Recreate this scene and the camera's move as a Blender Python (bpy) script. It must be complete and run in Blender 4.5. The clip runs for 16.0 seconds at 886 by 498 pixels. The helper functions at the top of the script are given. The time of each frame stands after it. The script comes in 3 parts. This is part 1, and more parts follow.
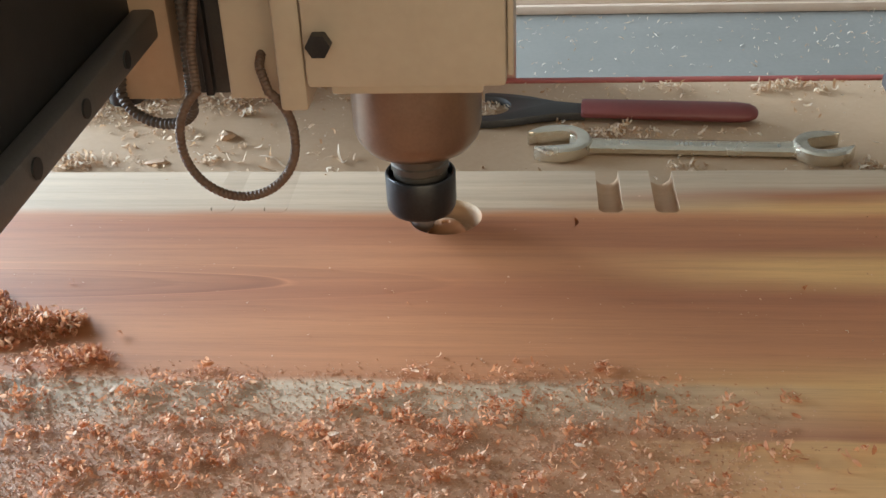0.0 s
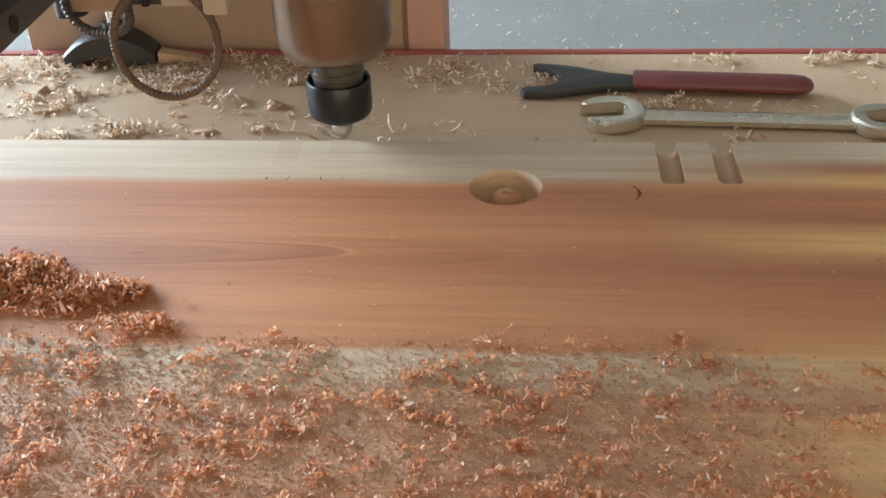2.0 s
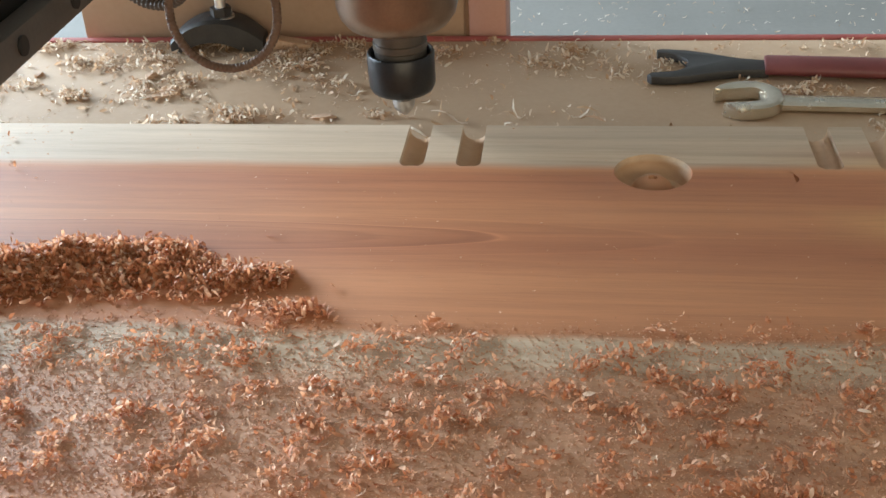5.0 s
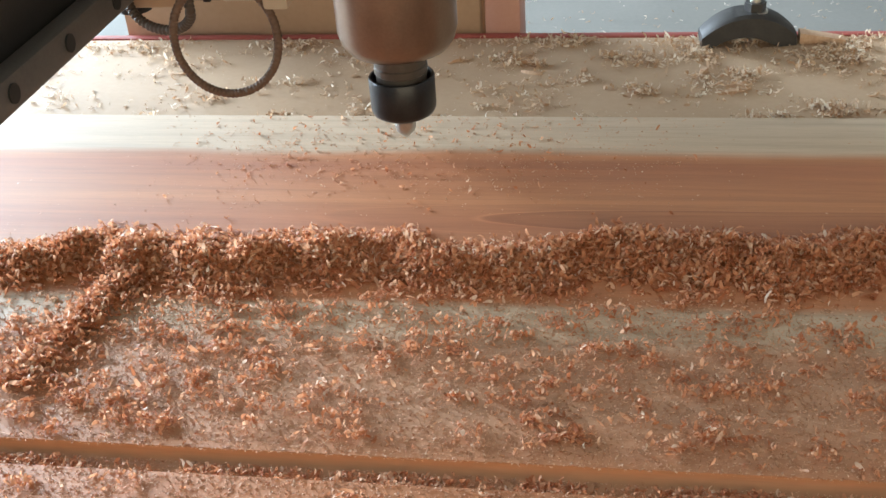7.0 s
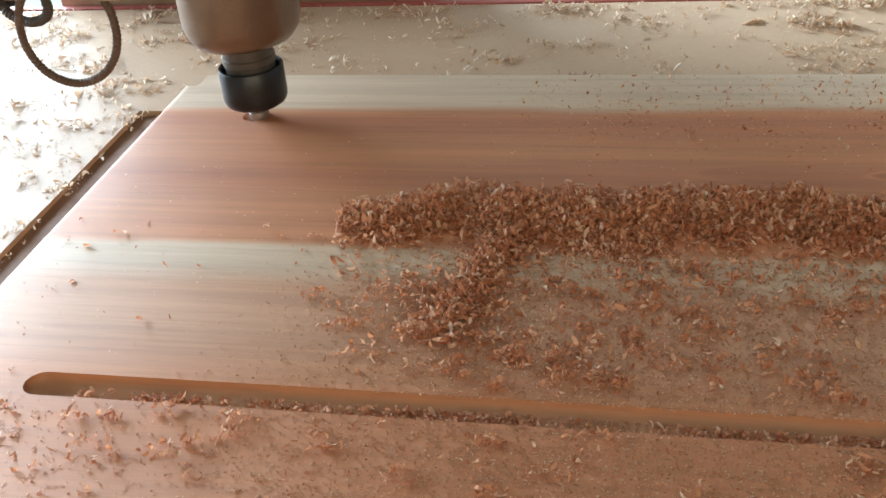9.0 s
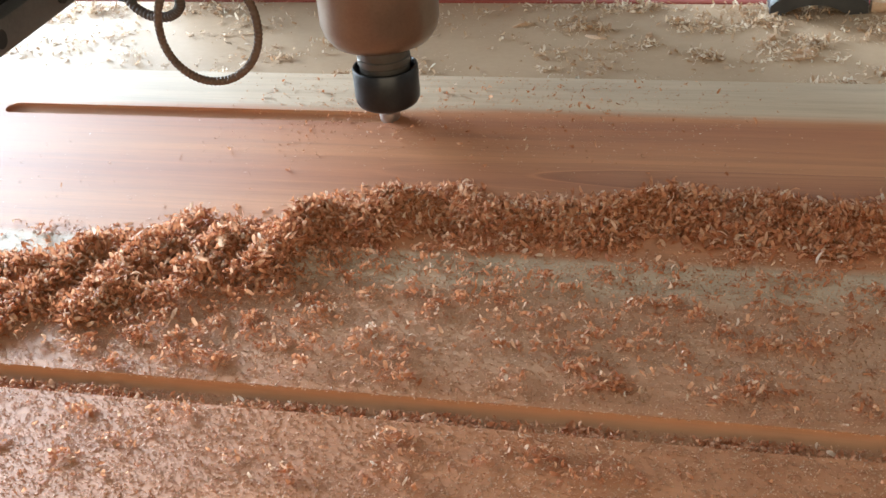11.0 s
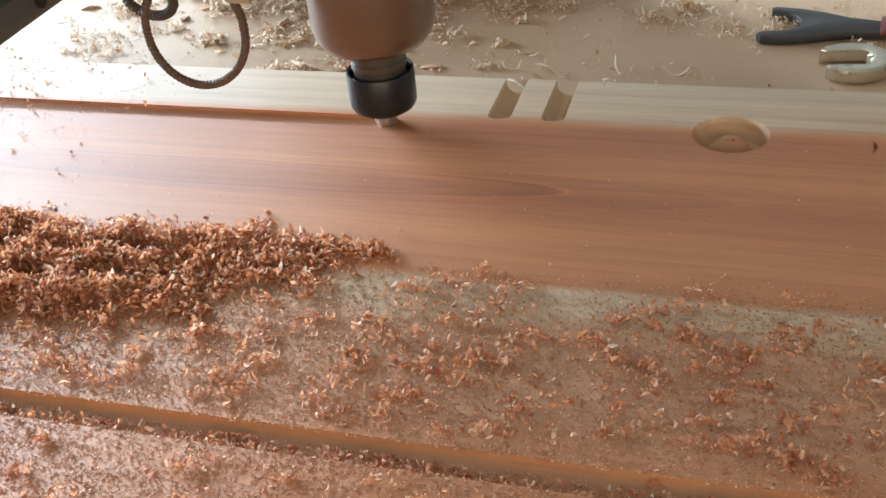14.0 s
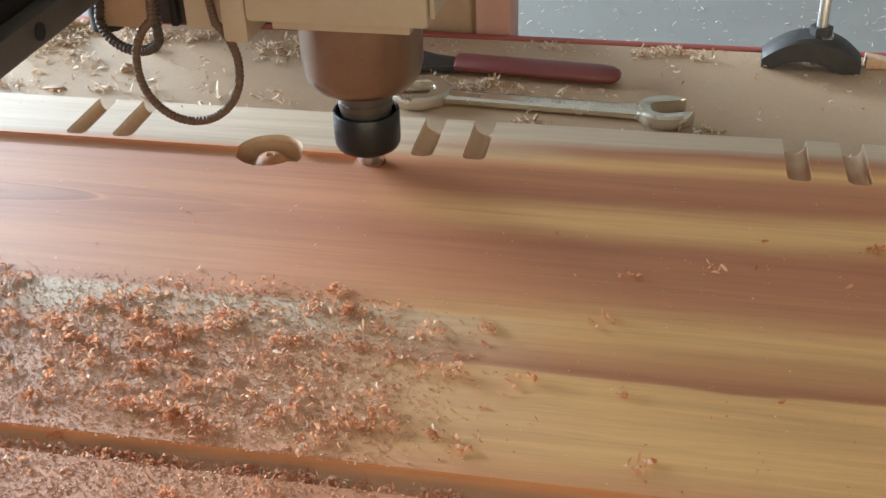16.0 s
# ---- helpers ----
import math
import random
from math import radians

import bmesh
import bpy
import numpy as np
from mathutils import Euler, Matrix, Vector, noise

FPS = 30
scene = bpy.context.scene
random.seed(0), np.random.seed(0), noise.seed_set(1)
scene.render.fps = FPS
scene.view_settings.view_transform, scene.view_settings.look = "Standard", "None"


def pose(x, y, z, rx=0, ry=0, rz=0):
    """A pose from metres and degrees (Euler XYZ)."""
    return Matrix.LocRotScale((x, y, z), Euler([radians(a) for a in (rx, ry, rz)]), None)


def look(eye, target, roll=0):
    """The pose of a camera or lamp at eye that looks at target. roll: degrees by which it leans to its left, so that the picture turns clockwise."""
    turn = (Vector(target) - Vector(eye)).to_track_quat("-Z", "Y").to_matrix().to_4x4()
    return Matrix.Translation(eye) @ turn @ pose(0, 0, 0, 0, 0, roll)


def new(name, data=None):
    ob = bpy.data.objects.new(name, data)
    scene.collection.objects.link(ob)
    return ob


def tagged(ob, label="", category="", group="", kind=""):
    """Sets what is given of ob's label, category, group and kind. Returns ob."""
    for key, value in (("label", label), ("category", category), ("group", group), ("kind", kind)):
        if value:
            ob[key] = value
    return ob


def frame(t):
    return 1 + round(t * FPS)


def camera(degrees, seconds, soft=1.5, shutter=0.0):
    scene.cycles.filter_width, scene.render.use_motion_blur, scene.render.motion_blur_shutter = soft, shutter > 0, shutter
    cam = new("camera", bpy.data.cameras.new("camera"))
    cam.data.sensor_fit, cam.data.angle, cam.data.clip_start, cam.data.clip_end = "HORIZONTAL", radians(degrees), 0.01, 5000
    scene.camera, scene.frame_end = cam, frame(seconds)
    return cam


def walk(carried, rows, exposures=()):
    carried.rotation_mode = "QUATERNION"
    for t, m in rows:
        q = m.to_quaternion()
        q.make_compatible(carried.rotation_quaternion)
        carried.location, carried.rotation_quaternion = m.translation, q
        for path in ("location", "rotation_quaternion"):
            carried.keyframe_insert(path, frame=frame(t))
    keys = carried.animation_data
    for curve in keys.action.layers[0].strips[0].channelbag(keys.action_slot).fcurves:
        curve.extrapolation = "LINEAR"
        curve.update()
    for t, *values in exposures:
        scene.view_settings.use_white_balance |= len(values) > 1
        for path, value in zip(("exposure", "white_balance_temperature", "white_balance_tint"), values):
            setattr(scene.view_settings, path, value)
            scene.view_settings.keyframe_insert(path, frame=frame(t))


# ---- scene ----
cam = camera(43.0, 16.0)
PATH = [
    (0, (0.087, 0.043, 0.432), (-0.066, 1.752, -0.596), -2.5),
    (0.5, (0.095, 0.042, 0.433), (-0.066, 1.741, -0.611), -3.1),
    (1, (0.095, 0.037, 0.43), (-0.07, 1.737, -0.611), -3.0),
    (1.5, (0.081, 0.049, 0.428), (-0.072, 1.746, -0.618), -2.2),
    (2, (0.043, 0.047, 0.422), (-0.116, 1.735, -0.638), -2.2),
    (2.5, (-0.014, 0.011, 0.42), (-0.18, 1.698, -0.641), -2.5),
    (3, (-0.009, 0.039, 0.419), (-0.164, 1.732, -0.633), -2.4),
    (3.2, (-0.005, 0.046, 0.413), (-0.154, 1.739, -0.641), -2.2),
    (5.5, (-0.074, 0.064, 0.389), (-0.335, 1.75, -0.654), -3.9),
    (6, (-0.184, 0.047, 0.383), (-0.497, 1.737, -0.639), -5.1),
    (6.5, (-0.259, 0.056, 0.403), (-0.651, 1.724, -0.628), -5.8),
    (7, (-0.537, 0.0, 0.419), (-0.833, 1.677, -0.631), -4.0),
    (7.5, (-0.596, 0.024, 0.427), (-0.982, 1.689, -0.628), -4.1),
    (8, (-0.764, -0.012, 0.413), (-1.231, 1.625, -0.628), -6.9),
    (10.5, (-0.665, -0.011, 0.382), (-0.997, 1.662, -0.674), -3.7),
    (11, (-0.520, -0.017, 0.409), (-0.944, 1.619, -0.664), -4.9),
    (11.5, (-0.351, 0.039, 0.368), (-0.904, 1.666, -0.655), -3.8),
    (12, (-0.254, 0.034, 0.388), (-0.83, 1.62, -0.685), -3.5),
    (12.5, (-0.182, 0.017, 0.402), (-0.741, 1.608, -0.672), -3.8),
    (13, (-0.103, 0.048, 0.423), (-0.647, 1.637, -0.662), -3.6),
    (13.5, (-0.013, 0.07, 0.425), (-0.57, 1.647, -0.673), -4.9),
    (14, (0.052, 0.044, 0.421), (-0.495, 1.608, -0.698), -6.4),
    (14.5, (0.109, 0.003, 0.421), (-0.338, 1.592, -0.71), -4.4),
    (15, (0.207, 0.034, 0.423), (-0.223, 1.638, -0.692), -3.2),
    (15.5, (0.268, 0.026, 0.414), (-0.155, 1.647, -0.678), -3.0),
    (16, (0.334, 0.006, 0.436), (-0.005, 1.66, -0.637), -1.7),
]
# stops by which the phone brightens and darkens its picture
STOPS = [(0, -0.16), (0.5, -0.26), (1, -0.22), (1.5, -0.10), (2.5, -0.05), (5.5, -0.12), (7, -0.04), (8, -0.16), (10.5, -0.08), (11, -0.08),
         (12, 0.10), (12.5, 0.20), (13, 0.12), (14, 0.02), (15, -0.08), (16, -0.08)]
walk(cam, [(t, look(eye, target, roll)) for t, eye, target, roll in PATH], STOPS)

# ---- world, sun, light ----
world = bpy.data.worlds.new("sky")
scene.world = world
world.use_nodes = True
wn = world.node_tree.nodes
sky = wn.new("ShaderNodeTexSky")
sky.sky_type = "NISHITA"
sky.sun_disc = False
sky.sun_elevation, sky.sun_rotation = radians(14), radians(-58)
world.node_tree.links.new(sky.outputs[0], wn["Background"].inputs[0])
wn["Background"].inputs[1].default_value = 0.10

sun = new("sun", bpy.data.lights.new("sun", "SUN"))
sun.data.energy, sun.data.angle, sun.data.color = 0.9, radians(10), (1.0, 0.98, 0.95)
sun.matrix_world = look((-4.0, 3.3, 1.20), (0, 0.8, 0))

# daylight through the long window in the side wall
window_light = new("window_daylight", bpy.data.lights.new("window_daylight", "AREA"))
window_light.data.shape, window_light.data.size, window_light.data.size_y = "RECTANGLE", 8.4, 2.0
window_light.data.energy, window_light.data.color = 3250.0, (0.77, 0.97, 1.16)
window_light.matrix_world = look((-7.8, 4.6, 2.0), (0.0, 1.1, 0.0))

# warm fill lamp added behind the camera, where no source is known
front_fill = new("front_fill_lamp", bpy.data.lights.new("front_fill_lamp", "AREA"))
front_fill.data.shape, front_fill.data.size, front_fill.data.size_y = "RECTANGLE", 6.0, 2.6
front_fill.data.energy, front_fill.data.color = 172.0, (1.0, 0.81, 0.53)
front_fill.matrix_world = look((1.5, -4.8, 1.5), (0.2, 1.0, 0.0))


# ---- materials ----
def material(name, rough=0.5, metal=0.0):
    m = bpy.data.materials.new(name)
    m.use_nodes = True
    p = m.node_tree.nodes["Principled BSDF"]
    p.inputs["Roughness"].default_value = rough
    p.inputs["Metallic"].default_value = metal
    return m, m.node_tree.nodes, m.node_tree.links, p


def node(nodes, kind, **values):
    n = nodes.new(kind)
    for key, value in values.items():
        n.inputs[key.replace("_", " ")].default_value = value
    return n


def ramp(nodes, stops, mode="LINEAR"):
    r = nodes.new("ShaderNodeValToRGB")
    r.color_ramp.interpolation = mode
    el = r.color_ramp.elements
    while len(el) < len(stops):
        el.new(0.5)
    for e, (p, c) in zip(el, stops):
        e.position, e.color = p, (*c, 1)
    return r


def plain(name, a, b, rough=0.5, metal=0.0, scale=30.0, bump=0.15, fine=400.0, spread=0.25, where="Object"):
    """Two tones broken up by coarse and fine noise, with a light relief."""
    m, ns, ln, p = material(name, rough, metal)
    co = ns.new("ShaderNodeTexCoord")
    n1 = node(ns, "ShaderNodeTexNoise", Scale=scale, Detail=6.0, Roughness=0.65)
    n2 = node(ns, "ShaderNodeTexNoise", Scale=fine, Detail=3.0)
    for n in (n1, n2):
        ln.new(co.outputs[where], n.inputs["Vector"])
    mixv = node(ns, "ShaderNodeMix", Factor=0.3)
    ln.new(n1.outputs[0], mixv.inputs[2])
    ln.new(n2.outputs[0], mixv.inputs[3])
    r = ramp(ns, [(0.5 - spread, a), (0.5 + spread, b)])
    ln.new(mixv.outputs[0], r.inputs[0])
    ln.new(r.outputs[0], p.inputs["Base Color"])
    rr = node(ns, "ShaderNodeMapRange")
    rr.inputs[3].default_value, rr.inputs[4].default_value = max(rough - 0.12, 0.03), min(rough + 0.15, 1)
    ln.new(n1.outputs[0], rr.inputs[0])
    ln.new(rr.outputs[0], p.inputs["Roughness"])
    bp = node(ns, "ShaderNodeBump", Strength=bump, Distance=0.001)
    ln.new(mixv.outputs[0], bp.inputs["Height"])
    ln.new(bp.outputs[0], p.inputs["Normal"])
    return m


HEART, HEART_DARK, SAP, SAP_WARM = (0.52, 0.215, 0.090), (0.42, 0.152, 0.062), (0.58, 0.445, 0.31), (0.72, 0.41, 0.155)

DUSTY = (0.54, 0.30, 0.175)


def board_material():
    """Edge-glued planks: bands of heartwood and sapwood across the board, grain along it."""
    m, ns, ln, p = material("planed_wood", 0.5)
    p.inputs["Specular IOR Level"].default_value = 0.8
    geo = ns.new("ShaderNodeNewGeometry")
    sep = ns.new("ShaderNodeSeparateXYZ")
    ln.new(geo.outputs["Position"], sep.inputs[0])

    def stretched(sx, sy, scale, detail, distortion=0.0):
        mp = ns.new("ShaderNodeMapping")
        mp.inputs["Scale"].default_value = (sx, sy, sy)
        ln.new(geo.outputs["Position"], mp.inputs[0])
        n = node(ns, "ShaderNodeTexNoise", Scale=scale, Detail=detail, Roughness=0.6, Distortion=distortion)
        ln.new(mp.outputs[0], n.inputs["Vector"])
        return n

    def math(op, a, b):
        n = ns.new("ShaderNodeMath")
        n.operation = op
        for i, v in enumerate((a, b)):
            if isinstance(v, (int, float)):
                n.inputs[i].default_value = v
            else:
                ln.new(v, n.inputs[i])
        return n.outputs[0]

    warp = stretched(0.9, 2.5, 3.0, 3.0)
    wav = math("MULTIPLY", math("SUBTRACT", warp.outputs[0], 0.5), 0.035)
    yy = math("ADD", sep.outputs[1], wav)
    v = ns.new("ShaderNodeMapRange")
    v.inputs[1].default_value, v.inputs[2].default_value = 0.30, 0.90
    ln.new(yy, v.inputs[0])

    def at(y):
        return (y - 0.30) / 0.60

    left = ramp(ns, [(0.0, HEART), (at(0.44), HEART), (at(0.50), DUSTY), (at(0.55), DUSTY), (at(0.572), SAP), (at(0.596), SAP), (at(0.604), HEART),
                     (at(0.66), HEART), (at(0.70), HEART_DARK), (at(0.74), HEART), (at(0.80), HEART_DARK), (at(0.813), HEART),
                     (at(0.826), SAP), (1.0, SAP)])
    right = ramp(ns, [(0.0, HEART_DARK), (at(0.445), HEART), (at(0.475), SAP_WARM), (at(0.546), SAP_WARM), (at(0.549), HEART_DARK),
                      (at(0.60), SAP_WARM), (at(0.63), HEART), (at(0.70), HEART_DARK), (at(0.725), SAP_WARM), (at(0.745), SAP_WARM),
                      (at(0.77), HEART_DARK), (at(0.81), HEART), (at(0.822), SAP_WARM), (at(0.845), HEART_DARK), (at(0.86), SAP), (1.0, SAP)])
    ln.new(v.outputs[0], left.inputs[0])
    ln.new(v.outputs[0], right.inputs[0])
    xr = ns.new("ShaderNodeMapRange")
    xr.inputs[1].default_value, xr.inputs[2].default_value = 0.10, 0.30
    ln.new(math("ADD", sep.outputs[0], math("MULTIPLY", wav, 6.0)), xr.inputs[0])
    base = ns.new("ShaderNodeMix")
    base.data_type = "RGBA"
    ln.new(xr.outputs[0], base.inputs[0])
    ln.new(left.outputs[0], base.inputs[6])
    ln.new(right.outputs[0], base.inputs[7])
    # one flat-sawn figure: nested flames that close towards the right
    dx = math("DIVIDE", math("ADD", sep.outputs[0], 0.36), 0.275)
    dy = math("DIVIDE", math("SUBTRACT", math("ADD", sep.outputs[1], math("MULTIPLY", wav, 0.4)), 0.712), 0.020)
    d = math("SQRT", math("ADD", math("MULTIPLY", dx, dx), math("MULTIPLY", dy, dy)), 0.0)
    fig = ramp(ns, [(0.0, (0.86, 0.82, 0.80)), (0.30, (0.92, 0.90, 0.88)), (0.34, (0.83, 0.79, 0.76)), (0.36, (0.95, 0.94, 0.93)), (0.44, (0.90, 0.87, 0.85)), (0.47, (0.78, 0.73, 0.70)), (0.49, (0.84, 0.80, 0.78)), (0.5, (1.24, 1.27, 1.30)), (0.515, (1.0, 1.0, 1.0)), (0.70, (0.95, 0.94, 0.93)), (0.72, (1.08, 1.08, 1.08)), (0.75, (1.0, 1.0, 1.0))])
    ln.new(math("MULTIPLY", d, 0.5), fig.inputs[0])
    # growth lines and pores
    grain = stretched(1.0, 26.0, 3.2, 7.0, 0.6)
    streaks = stretched(1.1, 38.0, 3.4, 6.0, 1.3)
    pores = stretched(10.0, 260.0, 4.0, 3.0)
    g = ramp(ns, [(0.30, (0.68, 0.62, 0.58)), (0.62, (1.08, 1.06, 1.04))])
    ln.new(grain.outputs[0], g.inputs[0])
    pr = ramp(ns, [(0.32, (0.82, 0.80, 0.78)), (0.5, (1, 1, 1))])
    ln.new(pores.outputs[0], pr.inputs[0])
    st = ramp(ns, [(0.34, (0.84, 0.80, 0.77)), (0.48, (1, 1, 1)), (0.68, (1.07, 1.07, 1.07))])
    ln.new(streaks.outputs[0], st.inputs[0])
    col = base.outputs[2]
    for extra in (g, st, pr, fig):
        mul = ns.new("ShaderNodeMix")
        mul.data_type, mul.blend_type = "RGBA", "MULTIPLY"
        mul.inputs[0].default_value = 1.0 if extra is fig else 0.5
        ln.new(col, mul.inputs[6])
        ln.new(extra.outputs[0], mul.inputs[7])
        col = mul.outputs[2]
    # fresh cuts below the planed face are warmer than the grey-white sapwood
    cut = ns.new("ShaderNodeMapRange")
    cut.inputs[1].default_value, cut.inputs[2].default_value = -0.0035, -0.0065
    cut.inputs[3].default_value, cut.inputs[4].default_value = 0.0, 0.6
    ln.new(sep.outputs[2], cut.inputs[0])
    fresh = ns.new("ShaderNodeMix")
    fresh.data_type = "RGBA"
    fresh.inputs[7].default_value = (0.46, 0.25, 0.115, 1)
    ln.new(cut.outputs[0], fresh.inputs[0])
    ln.new(col, fresh.inputs[6])
    ln.new(fresh.outputs[2], p.inputs["Base Color"])
    rr = ns.new("ShaderNodeMapRange")
    rr.inputs[3].default_value, rr.inputs[4].default_value = 0.56, 0.68
    ln.new(grain.outputs[0], rr.inputs[0])
    ln.new(rr.outputs[0], p.inputs["Roughness"])
    bp = node(ns, "ShaderNodeBump", Strength=0.12, Distance=0.0006)
    ln.new(pores.outputs[0], bp.inputs["Height"])
    ln.new(bp.outputs[0], p.inputs["Normal"])
    return m


def chip_material(name, tones):
    """Thin shavings: each its own tone, and light shines through them."""
    m, ns, ln, p = material(name, 0.62)
    p.inputs["Specular IOR Level"].default_value = 0.35
    geo = ns.new("ShaderNodeNewGeometry")
    r = ramp(ns, tones)
    ln.new(geo.outputs["Random Per Island"], r.inputs[0])
    ln.new(r.outputs[0], p.inputs["Base Color"])
    thin = ns.new("ShaderNodeBsdfTranslucent")
    ln.new(r.outputs[0], thin.inputs[0])
    mix = ns.new("ShaderNodeMixShader")
    mix.inputs[0].default_value = 0.44
    ln.new(p.outputs[0], mix.inputs[1])
    ln.new(thin.outputs[0], mix.inputs[2])
    ln.new(mix.outputs[0], ns["Material Output"].inputs["Surface"])
    return m


WOOD = board_material()
RED_CHIPS = chip_material("red_shavings", [(0.0, (0.45, 0.165, 0.075)), (0.35, (0.62, 0.275, 0.135)), (0.72, (0.72, 0.385, 0.22)), (0.95, (0.79, 0.53, 0.36)), (1.0, (0.87, 0.73, 0.59))])
PALE_CHIPS = chip_material("pale_shavings", [(0.0, (0.46, 0.27, 0.15)), (0.3, (0.60, 0.42, 0.27)), (0.65, (0.72, 0.58, 0.44)), (1.0, (0.84, 0.76, 0.64))])
DUST = chip_material("wood_dust", [(0.0, (0.52, 0.26, 0.14)), (0.5, (0.66, 0.39, 0.24)), (1.0, (0.80, 0.57, 0.41))])
HEAP = plain("packed_shavings", (0.52, 0.235, 0.12), (0.68, 0.35, 0.20), 0.8, scale=120, bump=0.8, fine=700)
MDF = plain("dusty_fibreboard", (0.45, 0.30, 0.185), (0.55, 0.395, 0.265), 0.58, scale=6, bump=0.1, fine=180)
MDF.node_tree.nodes["Principled BSDF"].inputs["Specular IOR Level"].default_value = 0.4
KERF_AND_SHADE = plain("routed_fibreboard_and_shade", (0.17, 0.09, 0.05), (0.28, 0.16, 0.09), 0.8, scale=60)
REDPAINT = plain("red_paint", (0.30, 0.055, 0.045), (0.40, 0.10, 0.08), 0.5, scale=25)
CREAM = plain("cream_paint", (0.38, 0.31, 0.235), (0.46, 0.385, 0.30), 0.45, scale=14, bump=0.05, fine=120)
NOSE = plain("brushed_spindle_steel", (0.21, 0.15, 0.115), (0.30, 0.225, 0.175), 0.30, 0.8, scale=20, bump=0.01)
BLACKOX = plain("black_oxide_steel", (0.018, 0.018, 0.020), (0.04, 0.04, 0.042), 0.32, 0.6, scale=40, bump=0.06)
SHAFT = plain("dusty_dark_steel", (0.075, 0.066, 0.058), (0.13, 0.115, 0.10), 0.42, 0.6, scale=30, bump=0.05)
STEEL = plain("bright_steel", (0.55, 0.54, 0.52), (0.68, 0.67, 0.64), 0.28, 0.95, scale=40, bump=0.05)
CUTTER = plain("worn_cutter_steel", (0.40, 0.39, 0.38), (0.54, 0.53, 0.52), 0.32, 0.9, scale=60, bump=0.1)
CHROME = plain("satin_chrome", (0.62, 0.57, 0.47), (0.74, 0.69, 0.59), 0.22, 0.9, scale=35, bump=0.04)
DARKIRON = plain("dark_cast_iron", (0.03, 0.03, 0.032), (0.065, 0.062, 0.06), 0.5, 0.3, scale=60, bump=0.3)
GRIP = plain("red_dipped_rubber", (0.13, 0.030, 0.030), (0.19, 0.050, 0.047), 0.45, scale=30, bump=0.1)
BEAM = plain("black_beam_paint", (0.010, 0.010, 0.011), (0.022, 0.021, 0.02), 0.5, scale=15)
RAIL = plain("oiled_rail_steel", (0.085, 0.078, 0.072), (0.15, 0.138, 0.126), 0.5, 0.3, scale=25)
CABLE = plain("brown_corrugated_cable", (0.085, 0.048, 0.032), (0.15, 0.092, 0.062), 0.6, scale=80)
CONDUIT = plain("black_corrugated_conduit", (0.045, 0.032, 0.025), (0.08, 0.06, 0.048), 0.6, scale=80)
TAN = plain("dusty_tan_panel", (0.36, 0.23, 0.145), (0.45, 0.31, 0.21), 0.6, scale=9, bump=0.1, fine=150)
PINK = plain("faded_red_paint", (0.44, 0.23, 0.18), (0.52, 0.30, 0.24), 0.5, scale=9)
CONCRETE = plain("grey_concrete", (0.15, 0.144, 0.127), (0.215, 0.204, 0.182), 0.75, scale=2.2, bump=0.2, fine=70)
PLASTER = plain("workshop_plaster", (0.30, 0.27, 0.235), (0.40, 0.365, 0.32), 0.8, scale=3)
CARVED = plain("pale_carved_timber", (0.62, 0.46, 0.36), (0.74, 0.60, 0.48), 0.6, scale=12)
SPLINTER = plain("torn_wood", (0.44, 0.26, 0.15), (0.66, 0.48, 0.34), 0.7, scale=150, bump=0.6)
HOLE = plain("bolt_hole_black", (0.008, 0.008, 0.008), (0.02, 0.02, 0.02), 0.6)


rng = np.random.default_rng(7)


# ---- mesh tools ----
def bm_object(name, bm, mat, parent=None, smooth=True, angle=35):
    me = bpy.data.meshes.new(name)
    bm.normal_update()
    bm.to_mesh(me)
    bm.free()
    if smooth:
        for f in me.polygons:
            f.use_smooth = True
        me.set_sharp_from_angle(angle=radians(angle))
    me.materials.append(mat)
    ob = new(name, me)
    ob.parent = parent
    return ob


def part(name, bm, mat, parent, label=""):
    return tagged(bm_object(name, bm, mat, parent), label)


def box(x0, x1, y0, y1, z0, z1, bevel=0.0, segments=2):
    bm = bmesh.new()
    bmesh.ops.create_cube(bm, size=1, matrix=Matrix.LocRotScale(((x0 + x1) / 2, (y0 + y1) / 2, (z0 + z1) / 2), None, (x1 - x0, y1 - y0, z1 - z0)))
    if bevel:
        bmesh.ops.bevel(bm, geom=bm.edges[:], offset=bevel, segments=segments, affect="EDGES", profile=0.5)
    return bm


def lathe(profile, steps=48, m=None):
    """A closed turned solid from (r, z) pairs that begin and end on the axis."""
    bm = bmesh.new()
    rings = []
    for r, z in profile:
        if r < 1e-6:
            rings.append([bm.verts.new((0, 0, z))])
        else:
            rings.append([bm.verts.new((r * math.cos(2 * math.pi * i / steps), r * math.sin(2 * math.pi * i / steps), z)) for i in range(steps)])
    for a, b in zip(rings, rings[1:]):
        for i in range(steps):
            j = (i + 1) % steps
            ring = [a[i % len(a)], a[j % len(a)], b[j % len(b)], b[i % len(b)]]
            ring = [v for k, v in enumerate(ring) if v not in ring[:k]]
            if len(ring) > 2:
                bm.faces.new(ring)
    bmesh.ops.recalc_face_normals(bm, faces=bm.faces[:])
    if m is not None:
        bm.transform(m)
    return bm


